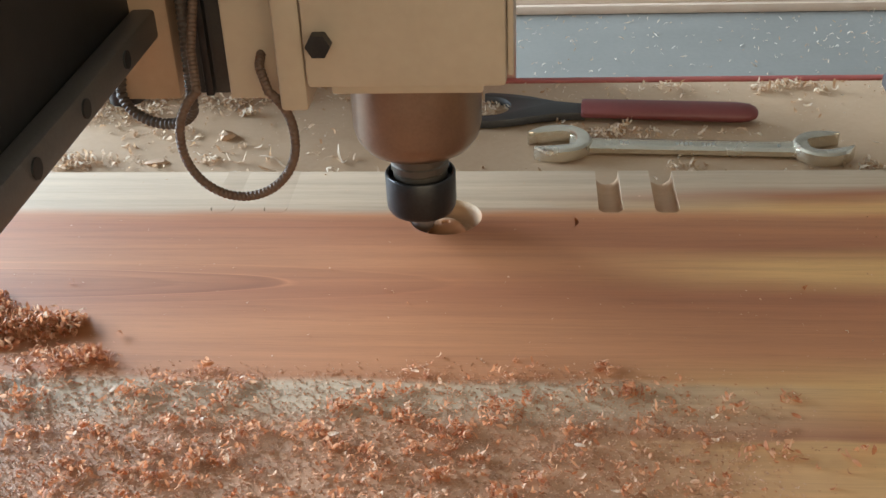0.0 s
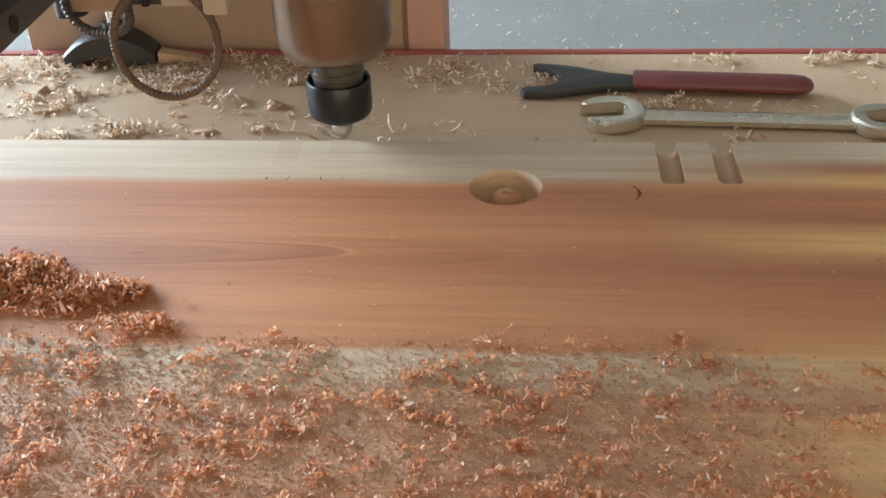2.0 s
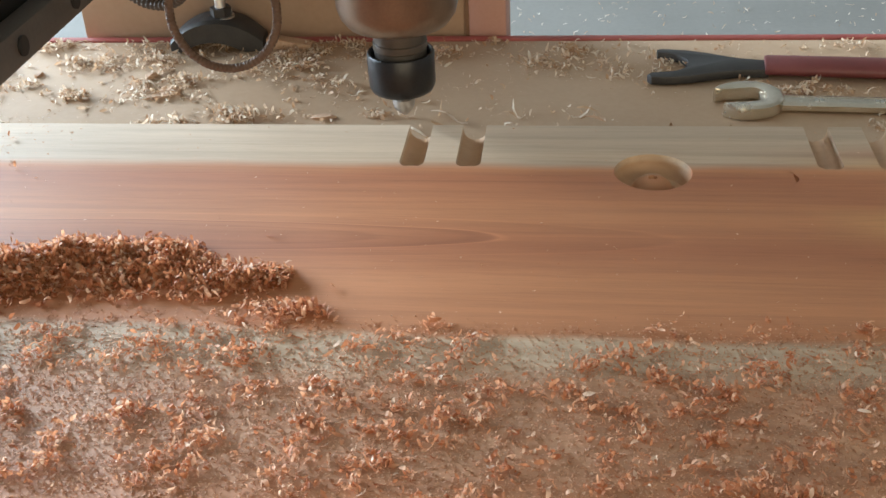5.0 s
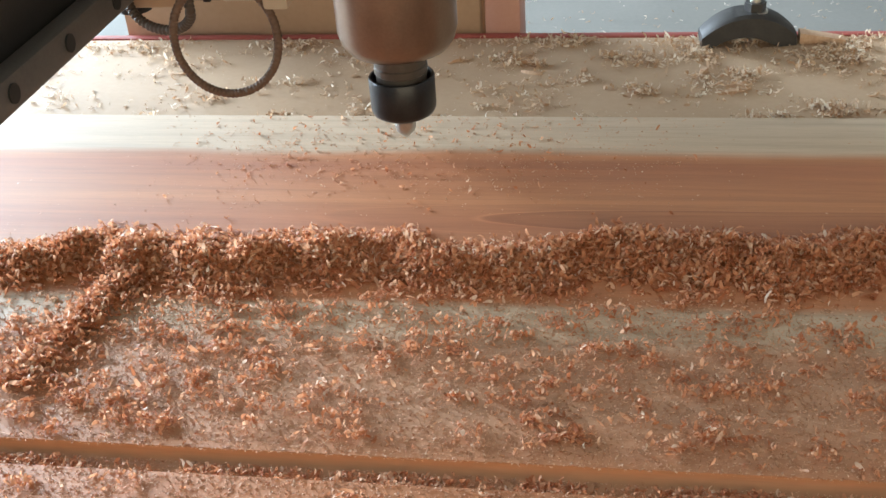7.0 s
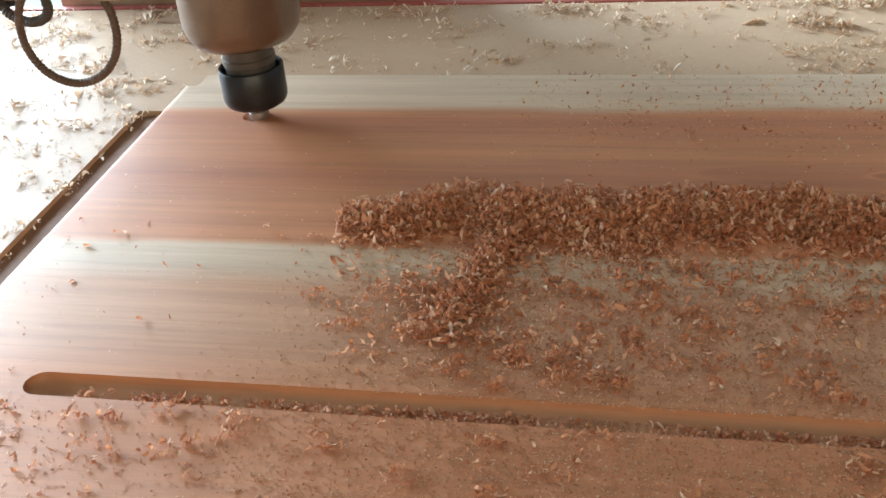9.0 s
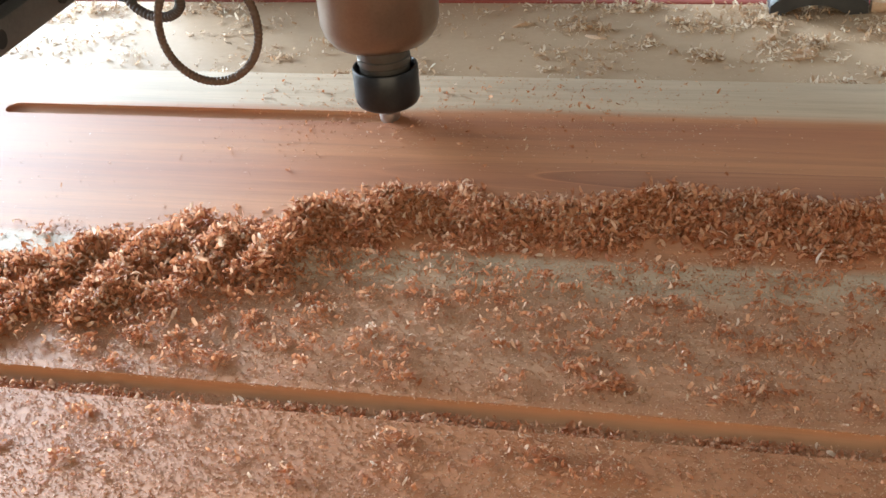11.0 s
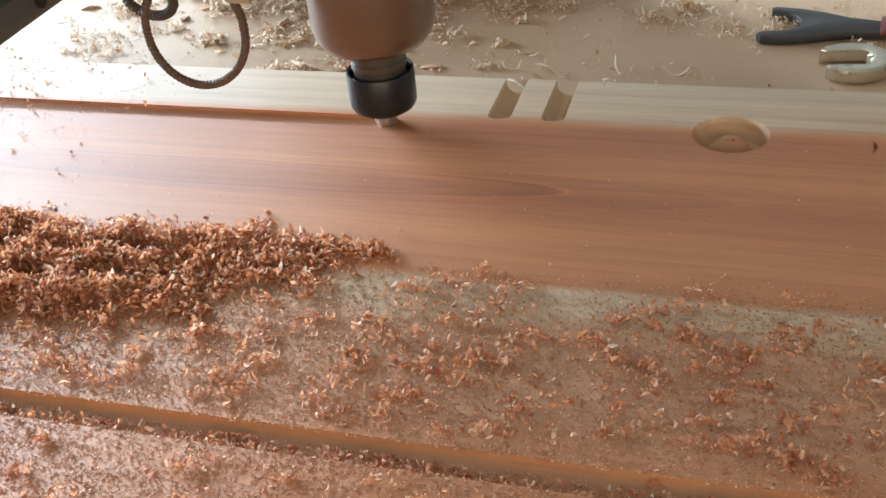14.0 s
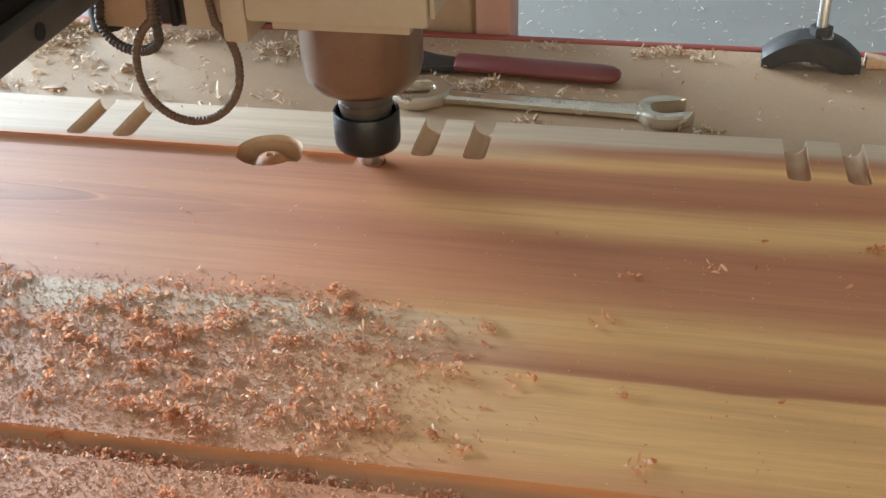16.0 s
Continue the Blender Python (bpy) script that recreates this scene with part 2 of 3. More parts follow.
def loft(sections):
    """A closed solid through equal rings of points."""
    bm = bmesh.new()
    rings = [[bm.verts.new(p) for p in s] for s in sections]
    for a, b in zip(rings, rings[1:]):
        for i in range(len(a)):
            j = (i + 1) % len(a)
            bm.faces.new((a[i], a[j], b[j], b[i]))
    bm.faces.new(rings[0])
    bm.faces.new(rings[-1][::-1])
    bmesh.ops.recalc_face_normals(bm, faces=bm.faces[:])
    return bm


def outline(points, z0, z1, bevel=0.0):
    """A plate from an outline in plan."""
    bm = bmesh.new()
    f = bm.faces.new([bm.verts.new((x, y, z0)) for x, y in points])
    ext = bmesh.ops.extrude_face_region(bm, geom=[f])
    for v in ext["geom"]:
        if isinstance(v, bmesh.types.BMVert):
            v.co.z = z1
    bmesh.ops.recalc_face_normals(bm, faces=bm.faces[:])
    if bevel:
        edges = [e for e in bm.edges if abs(e.verts[0].co.z - e.verts[1].co.z) < 1e-6]
        bmesh.ops.bevel(bm, geom=edges, offset=bevel, segments=2, affect="EDGES", profile=0.5)
    return bm


def tube(path, radius, steps=10, rib=0.0, rib_len=0.003):
    """A round hose along a path of points, ribbed where rib is given."""
    pts = [Vector(p) for p in path]
    if rib:
        fine, total = [], 0.0
        for a, b in zip(pts, pts[1:]):
            n = max(1, round((b - a).length / (rib_len / 2)))
            fine += [a.lerp(b, i / n) for i in range(n)]
        pts = fine + [pts[-1]]
    sections = []
    side = None
    for i, p in enumerate(pts):
        d = (pts[min(i + 1, len(pts) - 1)] - pts[max(i - 1, 0)]).normalized()
        if side is None:
            side = d.orthogonal().normalized()
        side = (side - d * side.dot(d)).normalized()
        up = d.cross(side)
        r = radius + (rib if i % 2 else -rib)
        sections.append([p + r * (math.cos(2 * math.pi * k / steps) * side + math.sin(2 * math.pi * k / steps) * up) for k in range(steps)])
    return loft(sections)


def carve(ob, cutter):
    """Takes a solid out of a mesh for good."""
    tool = bm_object("cutter", cutter, KERF_AND_SHADE, smooth=False)
    mod = ob.modifiers.new("cut", "BOOLEAN")
    mod.operation, mod.solver, mod.object = "DIFFERENCE", "EXACT", tool
    deps = bpy.context.evaluated_depsgraph_get()
    deps.update()
    me = bpy.data.meshes.new_from_object(ob.evaluated_get(deps))
    ob.modifiers.clear()
    ob.data = me
    bpy.data.objects.remove(tool)


# ---- workshop shell ----
FLOOR_Z = -0.80


def shell():
    tagged(bm_object("floor", box(-8, 8, -5, 11, FLOOR_Z - 0.1, FLOOR_Z), CONCRETE), "smooth grey concrete workshop floor dusted with chips", "floor", kind="structure")
    tagged(bm_object("wall_back", box(-8, 8, 10.6, 10.8, FLOOR_Z, 4.2), PLASTER), "plain plastered workshop back wall", "wall", kind="structure")
    tagged(bm_object("wall_right", box(8, 8.2, -5, 11, FLOOR_Z, 4.2), PLASTER), "plain plastered workshop side wall", "wall", kind="structure")
    # unseen near wall; its wide opening is made up to go with the fill lamp
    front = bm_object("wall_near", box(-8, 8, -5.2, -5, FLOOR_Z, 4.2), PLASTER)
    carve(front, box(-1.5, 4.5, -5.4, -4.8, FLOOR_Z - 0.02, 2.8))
    tagged(front, "unseen plastered wall with a wide opening added for the fill lamp", "wall", kind="structure")
    wall = bm_object("wall_window", box(-8.2, -8.0, -5, 11, FLOOR_Z, 4.2), PLASTER)
    carve(wall, box(-8.4, -7.8, 0.3, 9.0, 0.8, 3.2))
    tagged(wall, "plastered workshop wall with a long window opening", "wall", kind="structure")
    tagged(bm_object("ceiling", box(-8, 8, -5, 11, 4.2, 4.3), PLASTER), "plain workshop ceiling", "ceiling", kind="structure")
    tagged(bm_object("ground", box(-60, 60, -60, 60, FLOOR_Z - 0.22, FLOOR_Z - 0.12), CONCRETE), "pale concrete yard outside the workshop", "ground", kind="structure")


shell()

# ---- machine bed and workpiece ----
TABLE_Z = -0.030
BED_EDGE = 1.157
BOARD_L, BOARD_R, BOARD_N, BOARD_F = -1.205, 1.30, 0.20, 0.8895
GROOVE_Y, GROOVE_R = 0.8025, 0.0100
NEAR_Y = 0.4425
GROOVE_X0, GROOVE_X1 = -1.127, 0.125
HOLE_X, HOLE_Y, HOLE_R = 0.0215, 0.8105, 0.0285
SLOT_W, SLOT_Y0 = 0.0095, 0.817
SLOTS = (-0.160, -0.1165, 0.151, 0.195, 0.456, 0.502)


def channel(half, deep, wall, top, steps=10):
    """Cross-section (across, height) of a channel with a rounded floor."""
    pts = [(-half, top), (-half, -wall)]
    pts += [(-half * math.cos(math.pi * i / steps), -wall - (deep - wall) * math.sin(math.pi * i / steps)) for i in range(1, steps)]
    return pts + [(half, -wall), (half, top)]


def along_x(x0, x1, y, half, deep, wall, top=0.01):
    """A channel along x with rounded ends."""
    ends = [(1 - math.cos(math.pi / 2 * k / 6), max(math.sin(math.pi / 2 * k / 6), 0.12)) for k in range(7)]
    run = [(x0 + half * d, w) for d, w in ends] + [(x1 - half * d, w) for d, w in ends[::-1]]
    return loft([[(x, y + a * w, h if h > 0 else h * (0.4 + 0.6 * w)) for a, h in channel(half, deep, wall, top)] for x, w in run])


def slot_cutter(x, y0=SLOT_Y0, y1=0.92, top=0.01):
    sec = []
    for y, w in ((y0, 0.62), (y0 + 0.004, 0.95), (y0 + 0.007, 1.0), (y1, 1.0)):
        sec.append([(x + a * w, y, h if h > 0 else h * w) for a, h in channel(SLOT_W, 0.0135, 0.005, top)])
    return loft(sec)


def hole_cutter():
    prof = [(0, 0.01), (HOLE_R, 0.01), (HOLE_R, -0.0065), (0.0270, -0.0125), (0.0238, -0.0162), (0.0200, -0.0172), (0.0160, -0.0150), (0.0132, -0.0098),
            (0.0100, -0.0066), (0.0060, -0.0050), (0.0034, -0.0046), (0.0026, -0.0068), (0, -0.0070)]
    return lathe(prof, 56, pose(HOLE_X, HOLE_Y, 0))


def workpiece():
    ob = bm_object("wooden_board", box(BOARD_L, BOARD_R, BOARD_N, BOARD_F, TABLE_Z, 0.0, 0.0012), WOOD)
    carve(ob, along_x(-1.132, 1.20, NEAR_Y, 0.0105, 0.0085, 0.002))
    carve(ob, along_x(GROOVE_X0, HOLE_X - 0.012, GROOVE_Y, GROOVE_R, 0.0048, 0.0016))
    carve(ob, along_x(HOLE_X + 0.012, GROOVE_X1, GROOVE_Y, GROOVE_R, 0.0048, 0.0016))
    for x in SLOTS:
        carve(ob, slot_cutter(x))
    carve(ob, hole_cutter())
    # the far left corner is rounded with a small ear
    carve(ob, box(BOARD_L - 0.02, BOARD_L + 0.012, 0.864, 0.92, -0.05, 0.02, 0.006))
    for f in ob.data.polygons:
        f.use_smooth = True
    ob.data.set_sharp_from_angle(angle=radians(32))
    if not ob.data.materials:
        ob.data.materials.append(WOOD)
    return tagged(ob, "red-brown edge-glued hardwood board with routed grooves and slots", "board")


board = workpiece()


def machine_bed():
    bed = tagged(new("machine_bed"), "router bed with grey-brown fibreboard top and red steel edge", "machine bed")
    top = bm_object("spoilboard", box(-2.6, 2.2, -0.6, BED_EDGE - 0.006, TABLE_Z - 0.035, TABLE_Z, 0.002), MDF, bed)
    carve(top, box(BOARD_L - 0.058, BOARD_L + 0.02, 0.22, 0.875, TABLE_Z - 0.006, 0.05, 0.001))
    tagged(top, "dusty grey-brown fibreboard spoilboard")
    part("kerf_floor", box(BOARD_L - 0.0579, BOARD_L + 0.0199, 0.221, 0.874, TABLE_Z - 0.010, TABLE_Z - 0.0045), KERF_AND_SHADE, bed, "brown routed kerf")
    part("edge_strip", box(-2.6, 2.2, BED_EDGE - 0.005, BED_EDGE + 0.006, -0.16, TABLE_Z + 0.001, 0.001), REDPAINT, bed, "red painted steel edge")
    for x in (-2.3, -0.2, 1.9):
        for y in (-0.4, 0.95):
            part("leg", box(x - 0.05, x + 0.05, y - 0.05, y + 0.05, FLOOR_Z, TABLE_Z - 0.036, 0.004), REDPAINT, bed)
    return bed


machine_bed()


# ---- wood that the cutter takes out of the board ----
def groove_waste():
    """Short lengths of the board's own wood that fill the far groove and the two new slots until the cutter comes by."""
    out = []
    step, x = 0.0125, GROOVE_X0 + 0.001
    prof = channel(GROOVE_R - 0.00003, 0.0046, 0.0016, 0.0)
    while x < GROOVE_X1 - 0.004:
        x1 = min(x + step, GROOVE_X1 - 0.003)
        if not (abs(x - HOLE_X) < 0.021 and abs(x1 - HOLE_X) < 0.021):
            s = [[(xx, GROOVE_Y + a, h) for a, h in prof] for xx in (x, x1)]
            ob = bm_object("groove_waste", loft(s), WOOD, board, smooth=False)
            if abs(x - HOLE_X) < 0.045:
                carve(ob, lathe([(0, 0.02), (HOLE_R, 0.02), (HOLE_R, -0.03), (0, -0.03)], 56, pose(HOLE_X, HOLE_Y, 0)))
            out.append((ob, "groove", (x + x1) / 2))
        x = x1
    for sx in SLOTS[:2]:
        ys = [0.8172, 0.826, 0.838, 0.850, 0.862, 0.874, 0.8893]
        for y0, y1 in zip(ys, ys[1:]):
            w = 0.75 if y0 < 0.82 else 1.0
            s = [[(sx + a * k, yy, h) for a, h in channel(SLOT_W - 0.00003, 0.0132, 0.005, 0.0)] for yy, k in ((y0, w), (y1, 1.0))]
            out.append((bm_object("slot_waste", loft(s), WOOD, board, smooth=False), "first" if sx > -0.13 else "second", (y0 + y1) / 2))
    return out


WASTE = groove_waste()


# ---- gantry with spindle ----
def gantry():
    g = tagged(new("router_gantry"), "cnc router gantry with black beam, cream spindle mount and steel spindle", "gantry")
    beam = part("beam", box(-0.38, -0.215, -0.45, 1.30, 0.150, 0.34, 0.006), BEAM, g, "matt black beam")
    rail = part("guide_rail", box(-0.214, -0.196, -0.44, 1.10, 0.140, 0.163, 0.003), RAIL, g, "oiled steel rail with bolt holes")
    # black discs on the rail paint in the dark of its bolt holes
    for i in range(18):
        y = -0.40 + i * 0.083
        part("bolt", lathe([(0, 0), (0.0065, 0), (0.0065, 0.0016), (0, 0.0016)], 16, pose(-0.1962, y, 0.152, 0, 90, 0)), HOLE, rail)
    leg = part("end_panel", box(-0.388, 0.026, 1.172, 1.230, -0.45, 0.30, 0.003), TAN, g, "dusty tan end panel")
    part("end_post", box(0.029, 0.068, 1.166, 1.236, -0.45, 0.30, 0.003), PINK, g, "faded red steel end post")
    # dark strip in the seam: the recessed panel's shadow line, put in as colour
    part("end_seam_shade", box(0.0255, 0.0295, 1.168, 1.20, -0.45, 0.29), KERF_AND_SHADE, g)
    head = new("spindle_head")
    head.parent = g
    # spindle: origin on the axis at the foot of the nut
    part("nose", lathe([(0, 0.0545), (0.030, 0.0545), (0.040, 0.0585), (0.0455, 0.066), (0.0478, 0.075), (0.0482, 0.126), (0, 0.126)], 64), NOSE, head, "brushed steel spindle nose")
    part("shaft", lathe([(0, 0.024), (0.0208, 0.024), (0.0208, 0.0365), (0.0218, 0.0375), (0.0218, 0.0425), (0.0210, 0.0435), (0.0210, 0.056), (0, 0.056)], 48), SHAFT, head, "dusty dark steel spindle shaft")
    part("collet_nut", lathe([(0, 0), (0.0215, 0), (0.0250, 0.0022), (0.0266, 0.0055), (0.0270, 0.010), (0.0270, 0.0325), (0.0262, 0.0338), (0.0248, 0.0338), (0.0240, 0.0325), (0.0236, 0.0265), (0, 0.0265)], 64), BLACKOX, head, "black collet nut")
    part("cutter", lathe([(0, -0.0225), (0.0020, -0.0215), (0.0045, -0.0190), (0.0078, -0.0155), (0.0090, -0.0110), (0.0088, -0.0070), (0.0060, -0.0050),
                          (0.0052, -0.0035), (0.0085, -0.0015), (0.0085, 0.001), (0, 0.001)], 32), CUTTER, head, "polished round-nosed cutter")
    part("flange", box(-0.052, 0.052, -0.055, 0.055, 0.1195, 0.1300, 0.002), CREAM, head)
    part("housing", box(-0.066, 0.068, -0.070, 0.075, 0.130, 0.42, 0.004), CREAM, head, "cream painted spindle housing")
    part("cover_edge", box(0.0685, 0.0725, -0.066, 0.07, 0.137, 0.42, 0.001), CREAM, head)
    part("clamp_plate", box(-0.086, -0.0665, -0.066, 0.070, 0.112, 0.42, 0.003), CREAM, head)
    part("mount_bolt", lathe([(0, 0), (0.0085, 0), (0.0085, 0.009), (0, 0.009)], 6, pose(-0.054, -0.0702, 0.163, 90, 0, 0)), BLACKOX, head)
    part("slide_plate", box(-0.130, -0.088, -0.030, 0.100, 0.106, 0.42, 0.003), CREAM, head)
    part("guide_block", box(-0.172, -0.140, 0.012, 0.105, 0.092, 0.42, 0.004), DARKIRON, head)
    part("guide_groove", box(-0.158, -0.152, 0.004, 0.02, 0.094, 0.42, 0.001), BLACKOX, head)
    part("back_plate", box(-0.235, -0.186, 0.03, 0.12, 0.080, 0.42, 0.003), TAN, head)
    part("cable_gland", lathe([(0, 0), (0.014, 0), (0.014, 0.03), (0.009, 0.034), (0, 0.034)], 12, pose(-0.235, 0.045, 0.074)), BLACKOX, head)
    loop = []
    for i in range(41):
        a = radians(-232 + 284 * i / 40)
        loop.append((-0.122 + 0.0410 * math.cos(a), -0.055 + 0.005 * math.sin(a), 0.0850 + 0.0415 * math.sin(a) + (0.003 if math.sin(a) > 0 else 0)))
    loop = [(-0.150, 0.0, 0.20), (-0.152, -0.035, 0.145)] + loop + [(-0.104, -0.040, 0.135), (-0.104, -0.01, 0.15)]
    part("power_cable", tube(loop, 0.0033, 10, 0.0003, 0.0030), CABLE, head, "dusty brown corrugated cable loop")
    hose = [(-0.160, 0.000, 0.42), (-0.162, -0.002, 0.30), (-0.164, -0.004, 0.16)]
    for i in range(17):
        a = radians(-i * 170 / 16)
        hose.append((-0.200 + 0.033 * math.cos(a), -0.004 + 0.002 * i, 0.092 + 0.024 * math.sin(a)))
    hose.append((-0.228, 0.032, 0.12))
    part("conduit", tube(hose, 0.0040, 12, 0.0005, 0.0040), CONDUIT, head, "black corrugated conduit")
    return g, head


GANTRY, HEAD = gantry()


# ---- hand tools on the bed ----
def arc(cx, cy, r, a0, a1, n):
    return [(cx + r * math.cos(radians(a0 + (a1 - a0) * i / n)), cy + r * math.sin(radians(a0 + (a1 - a0) * i / n))) for i in range(n + 1)]


def jaw(r, gap, high, turn, at):
    """An open jaw: a rounded bar bent round the mouth, which looks along +x before the turn."""
    g = gap / 2
    sec = []
    for i in range(29):
        a = radians(32 + 296 * i / 28)
        c, s = math.cos(a), math.sin(a)
        out = (r * c * 1.04, r * s)
        if c > -0.2:
            inner = (out[0] * 0.94, math.copysign(g, s))
        else:
            b = math.pi + (a - math.pi) * 1.12
            inner = (g * math.cos(b) * 0.95 - 0.002, max(-g, min(g, g * 1.1 * math.sin(b))))
        mid = [(inner[0] + (out[0] - inner[0]) * k, inner[1] + (out[1] - inner[1]) * k) for k in (0.0, 0.0, 0.12, 0.80, 0.95, 1.0, 0.97, 0.85, 0.1)]
        zz = (0.0012, 0.92 * high, high, high, 0.86 * high, 0.5 * high, 0.15 * high, 0.0, 0.0)
        sec.append([(x, y, z) for (x, y), z in zip(mid, zz)])
    bm = loft(sec)
    bm.transform(pose(at, 0, 0, 0, 0, turn))
    return bm


def open_wrench():
    w = tagged(new("open_end_wrench"), "worn chrome double open-end wrench lying on fibreboard", "wrench")
    a, b = Vector((0.112, 0.990)), Vector((0.352, 0.976))
    w.matrix_world = pose(0.232, 0.983, TABLE_Z + 0.0005, 0, 0, math.degrees(math.atan2(b.y - a.y, b.x - a.x)))
    half = (b - a).length / 2
    sec = []
    for x, wy, h in ((-half + 0.012, 0.0150, 0.0100), (-half + 0.030, 0.0112, 0.0090), (-half + 0.05, 0.0104, 0.0085), (half - 0.05, 0.0100, 0.0085), (half - 0.030, 0.0108, 0.0090), (half - 0.014, 0.0135, 0.0095)):
        sec.append([(x, wy * c, 0.0005 + h / 2 + h / 2 * s) for c, s in ((-1, -0.5), (-1, 0.5), (-0.82, 0.9), (-0.55, 1.0), (-0.5, 0.86), (0.5, 0.86), (0.55, 1.0), (0.82, 0.9), (1, 0.5), (1, -0.5), (0.8, -1), (-0.8, -1))])
    shank = part("shank", loft(sec), CHROME, w)
    for s, r, gap, tilt in ((-1, 0.0300, 0.029, 14), (1, 0.0265, 0.0255, 19)):
        part("jaw", jaw(r, gap, 0.0130, (180 + tilt) if s < 0 else tilt, s * (half - 0.002)), CHROME, w)
    # worn stamping, too faint to read
    for x, n in ((-0.062, 2), (-0.012, 4), (0.012, 3), (0.078, 2)):
        for i in range(n):
            part("stamp_bar", box(x + i * 0.0042, x + i * 0.0042 + 0.0028, -0.003, 0.003, 0.0084, 0.00865), STEEL, shank)
    return w


def hook_spanner():
    w = tagged(new("collet_spanner"), "black collet spanner with dark red dipped handle", "spanner")
    a, b = Vector((0.052, 1.071)), Vector((0.305, 1.050))
    ang = math.degrees(math.atan2(b.y - a.y, b.x - a.x))
    w.matrix_world = pose(a.x, a.y, TABLE_Z + 0.001, 0, 0, ang)
    pts = [(0.090, 0.0115), (0.060, 0.016), (0.035, 0.026), (0.015, 0.031), (-0.008, 0.033), (-0.013, 0.030), (-0.012, 0.024), (-0.006, 0.0225)]
    pts += arc(-0.006, 0, 0.0225, 78, -78, 14) + [(-0.008, -0.0235), (-0.016, -0.0255), (-0.020, -0.031), (-0.016, -0.036), (0.0, -0.036), (0.020, -0.031), (0.040, -0.022), (0.065, -0.0135), (0.090, -0.0115)]
    part("hook_head", outline(pts, 0.0, 0.0085, 0.0012), DARKIRON, w)
    sec = []
    L = (b - a).length
    for x, k in ((0.086, 0.90), (0.088, 1.0), (0.14, 1.03), (L - 0.02, 1.05), (L - 0.008, 0.92), (L - 0.002, 0.6), (L, 0.25)):
        sec.append([(x, 0.0150 * k * math.cos(2 * math.pi * i / 20), 0.0082 + 0.0080 * k * math.sin(2 * math.pi * i / 20)) for i in range(20)])
    part("handle", loft(sec), GRIP, w, "dark red dipped rubber grip")
    return w


def hold_down(x, y, turn, tone):
    """An arched step clamp with its stud."""
    c = tagged(new("hold_down_clamp"), "black cast hold-down clamp with threaded stud on bed edge", "clamp", group="bed clamps")
    c.matrix_world = pose(x, y, TABLE_Z, 0, 0, turn)
    sec = []
    for i in range(17):
        s = -1 + 2 * i / 16
        xx = 0.048 * s
        top = 0.034 - 0.022 * abs(s) ** 2.2
        low = max(0.0, 0.011 - 0.024 * abs(s + 0.1) ** 2) if -0.75 < s < 0.55 else 0.0
        hw = 0.019 - 0.004 * abs(s) ** 3
        sec.append([(xx, -hw, low), (xx, -hw, top - 0.003), (xx, -hw + 0.004, top), (xx, hw - 0.004, top), (xx, hw, top - 0.003), (xx, hw, low)])
    part("arm", loft(sec), DARKIRON, c)
    part("stud", lathe([(0, 0), (0.0055, 0), (0.0055, 0.085), (0.0045, 0.087), (0, 0.087)], 16, pose(0.006, 0, 0.002)), STEEL, c, "threaded steel stud")
    part("nut", lathe([(0, 0), (0.011, 0), (0.011, 0.009), (0, 0.009)], 6, pose(0.006, 0, 0.0335)), DARKIRON, c)
    part("washer", lathe([(0, 0), (0.013, 0), (0.013, 0.002), (0, 0.002)], 24, pose(0.006, 0, 0.0317)), STEEL, c)
    return c


def wedge(x, y, turn):
    ob = bm_object("wooden_wedge", outline([(-0.016, -0.008), (0.03, -0.007), (0.03, 0.007), (-0.016, 0.008)], 0, 0.012, 0.001), SPLINTER)
    for v in ob.data.vertices:
        if v.co.x > 0.015:
            v.co.z *= 0.35
    ob.matrix_world = pose(x, y, TABLE_Z, 0, 0, turn)
    return tagged(ob, "small pale wooden wedge beside the clamp", "wedge")


def splinter(x, y, length, wide, high, turn):
    """A torn sliver of pale wood."""
    length, wide, high = length * 0.8, wide * 0.7, high * 0.7
    sec = []
    for k, w, h in ((0.0, 0.25, 0.3), (0.12, 0.8, 0.8), (0.45, 1.0, 1.0), (0.8, 0.75, 0.7), (1.0, 0.2, 0.25)):
        lx = (k - 0.5) * length
        j = rng.uniform(0.55, 1.35, 4)
        sec.append([(lx, -wide / 2 * w * j[0], 0.0), (lx, -wide / 2 * w * j[1] * 0.8, high * h * j[2]), (lx, wide / 2 * w * 0.7, high * h * 0.8 * j[3]), (lx, wide / 2 * w, 0.0)])
    ob = bm_object("wood_splinter", loft(sec), SPLINTER, angle=15)
    ob.matrix_world = pose(x, y, TABLE_Z, 0, 0, turn)
    return tagged(ob, "torn pale wood splinter lying on the fibreboard bed", "splinter", group="splinters on the bed")


open_wrench()
hook_spanner()
hold_down(-0.403, 1.138, 4, 0)
hold_down(0.492, 1.122, -4, 0)
for where in ((-0.568, 1.061, 0.016, 0.010, 0.006, 80), (-0.450, 1.057, 0.018, 0.012, 0.008, 65), (-0.428, 1.008, 0.034, 0.010, 0.005, 14), (-0.62, 1.055, 0.030, 0.010, 0.004, -20),
              (-0.205, 1.020, 0.022, 0.013, 0.010, 50), (-0.420, 1.020, 0.030, 0.010, 0.006, 160), (-0.70, 1.085, 0.026, 0.009, 0.004, 30), (-0.260, 0.965, 0.030, 0.011, 0.005, 8)):
    splinter(*where)
wedge(-0.335, 1.136, 0)
wedge(0.562, 1.127, 0)


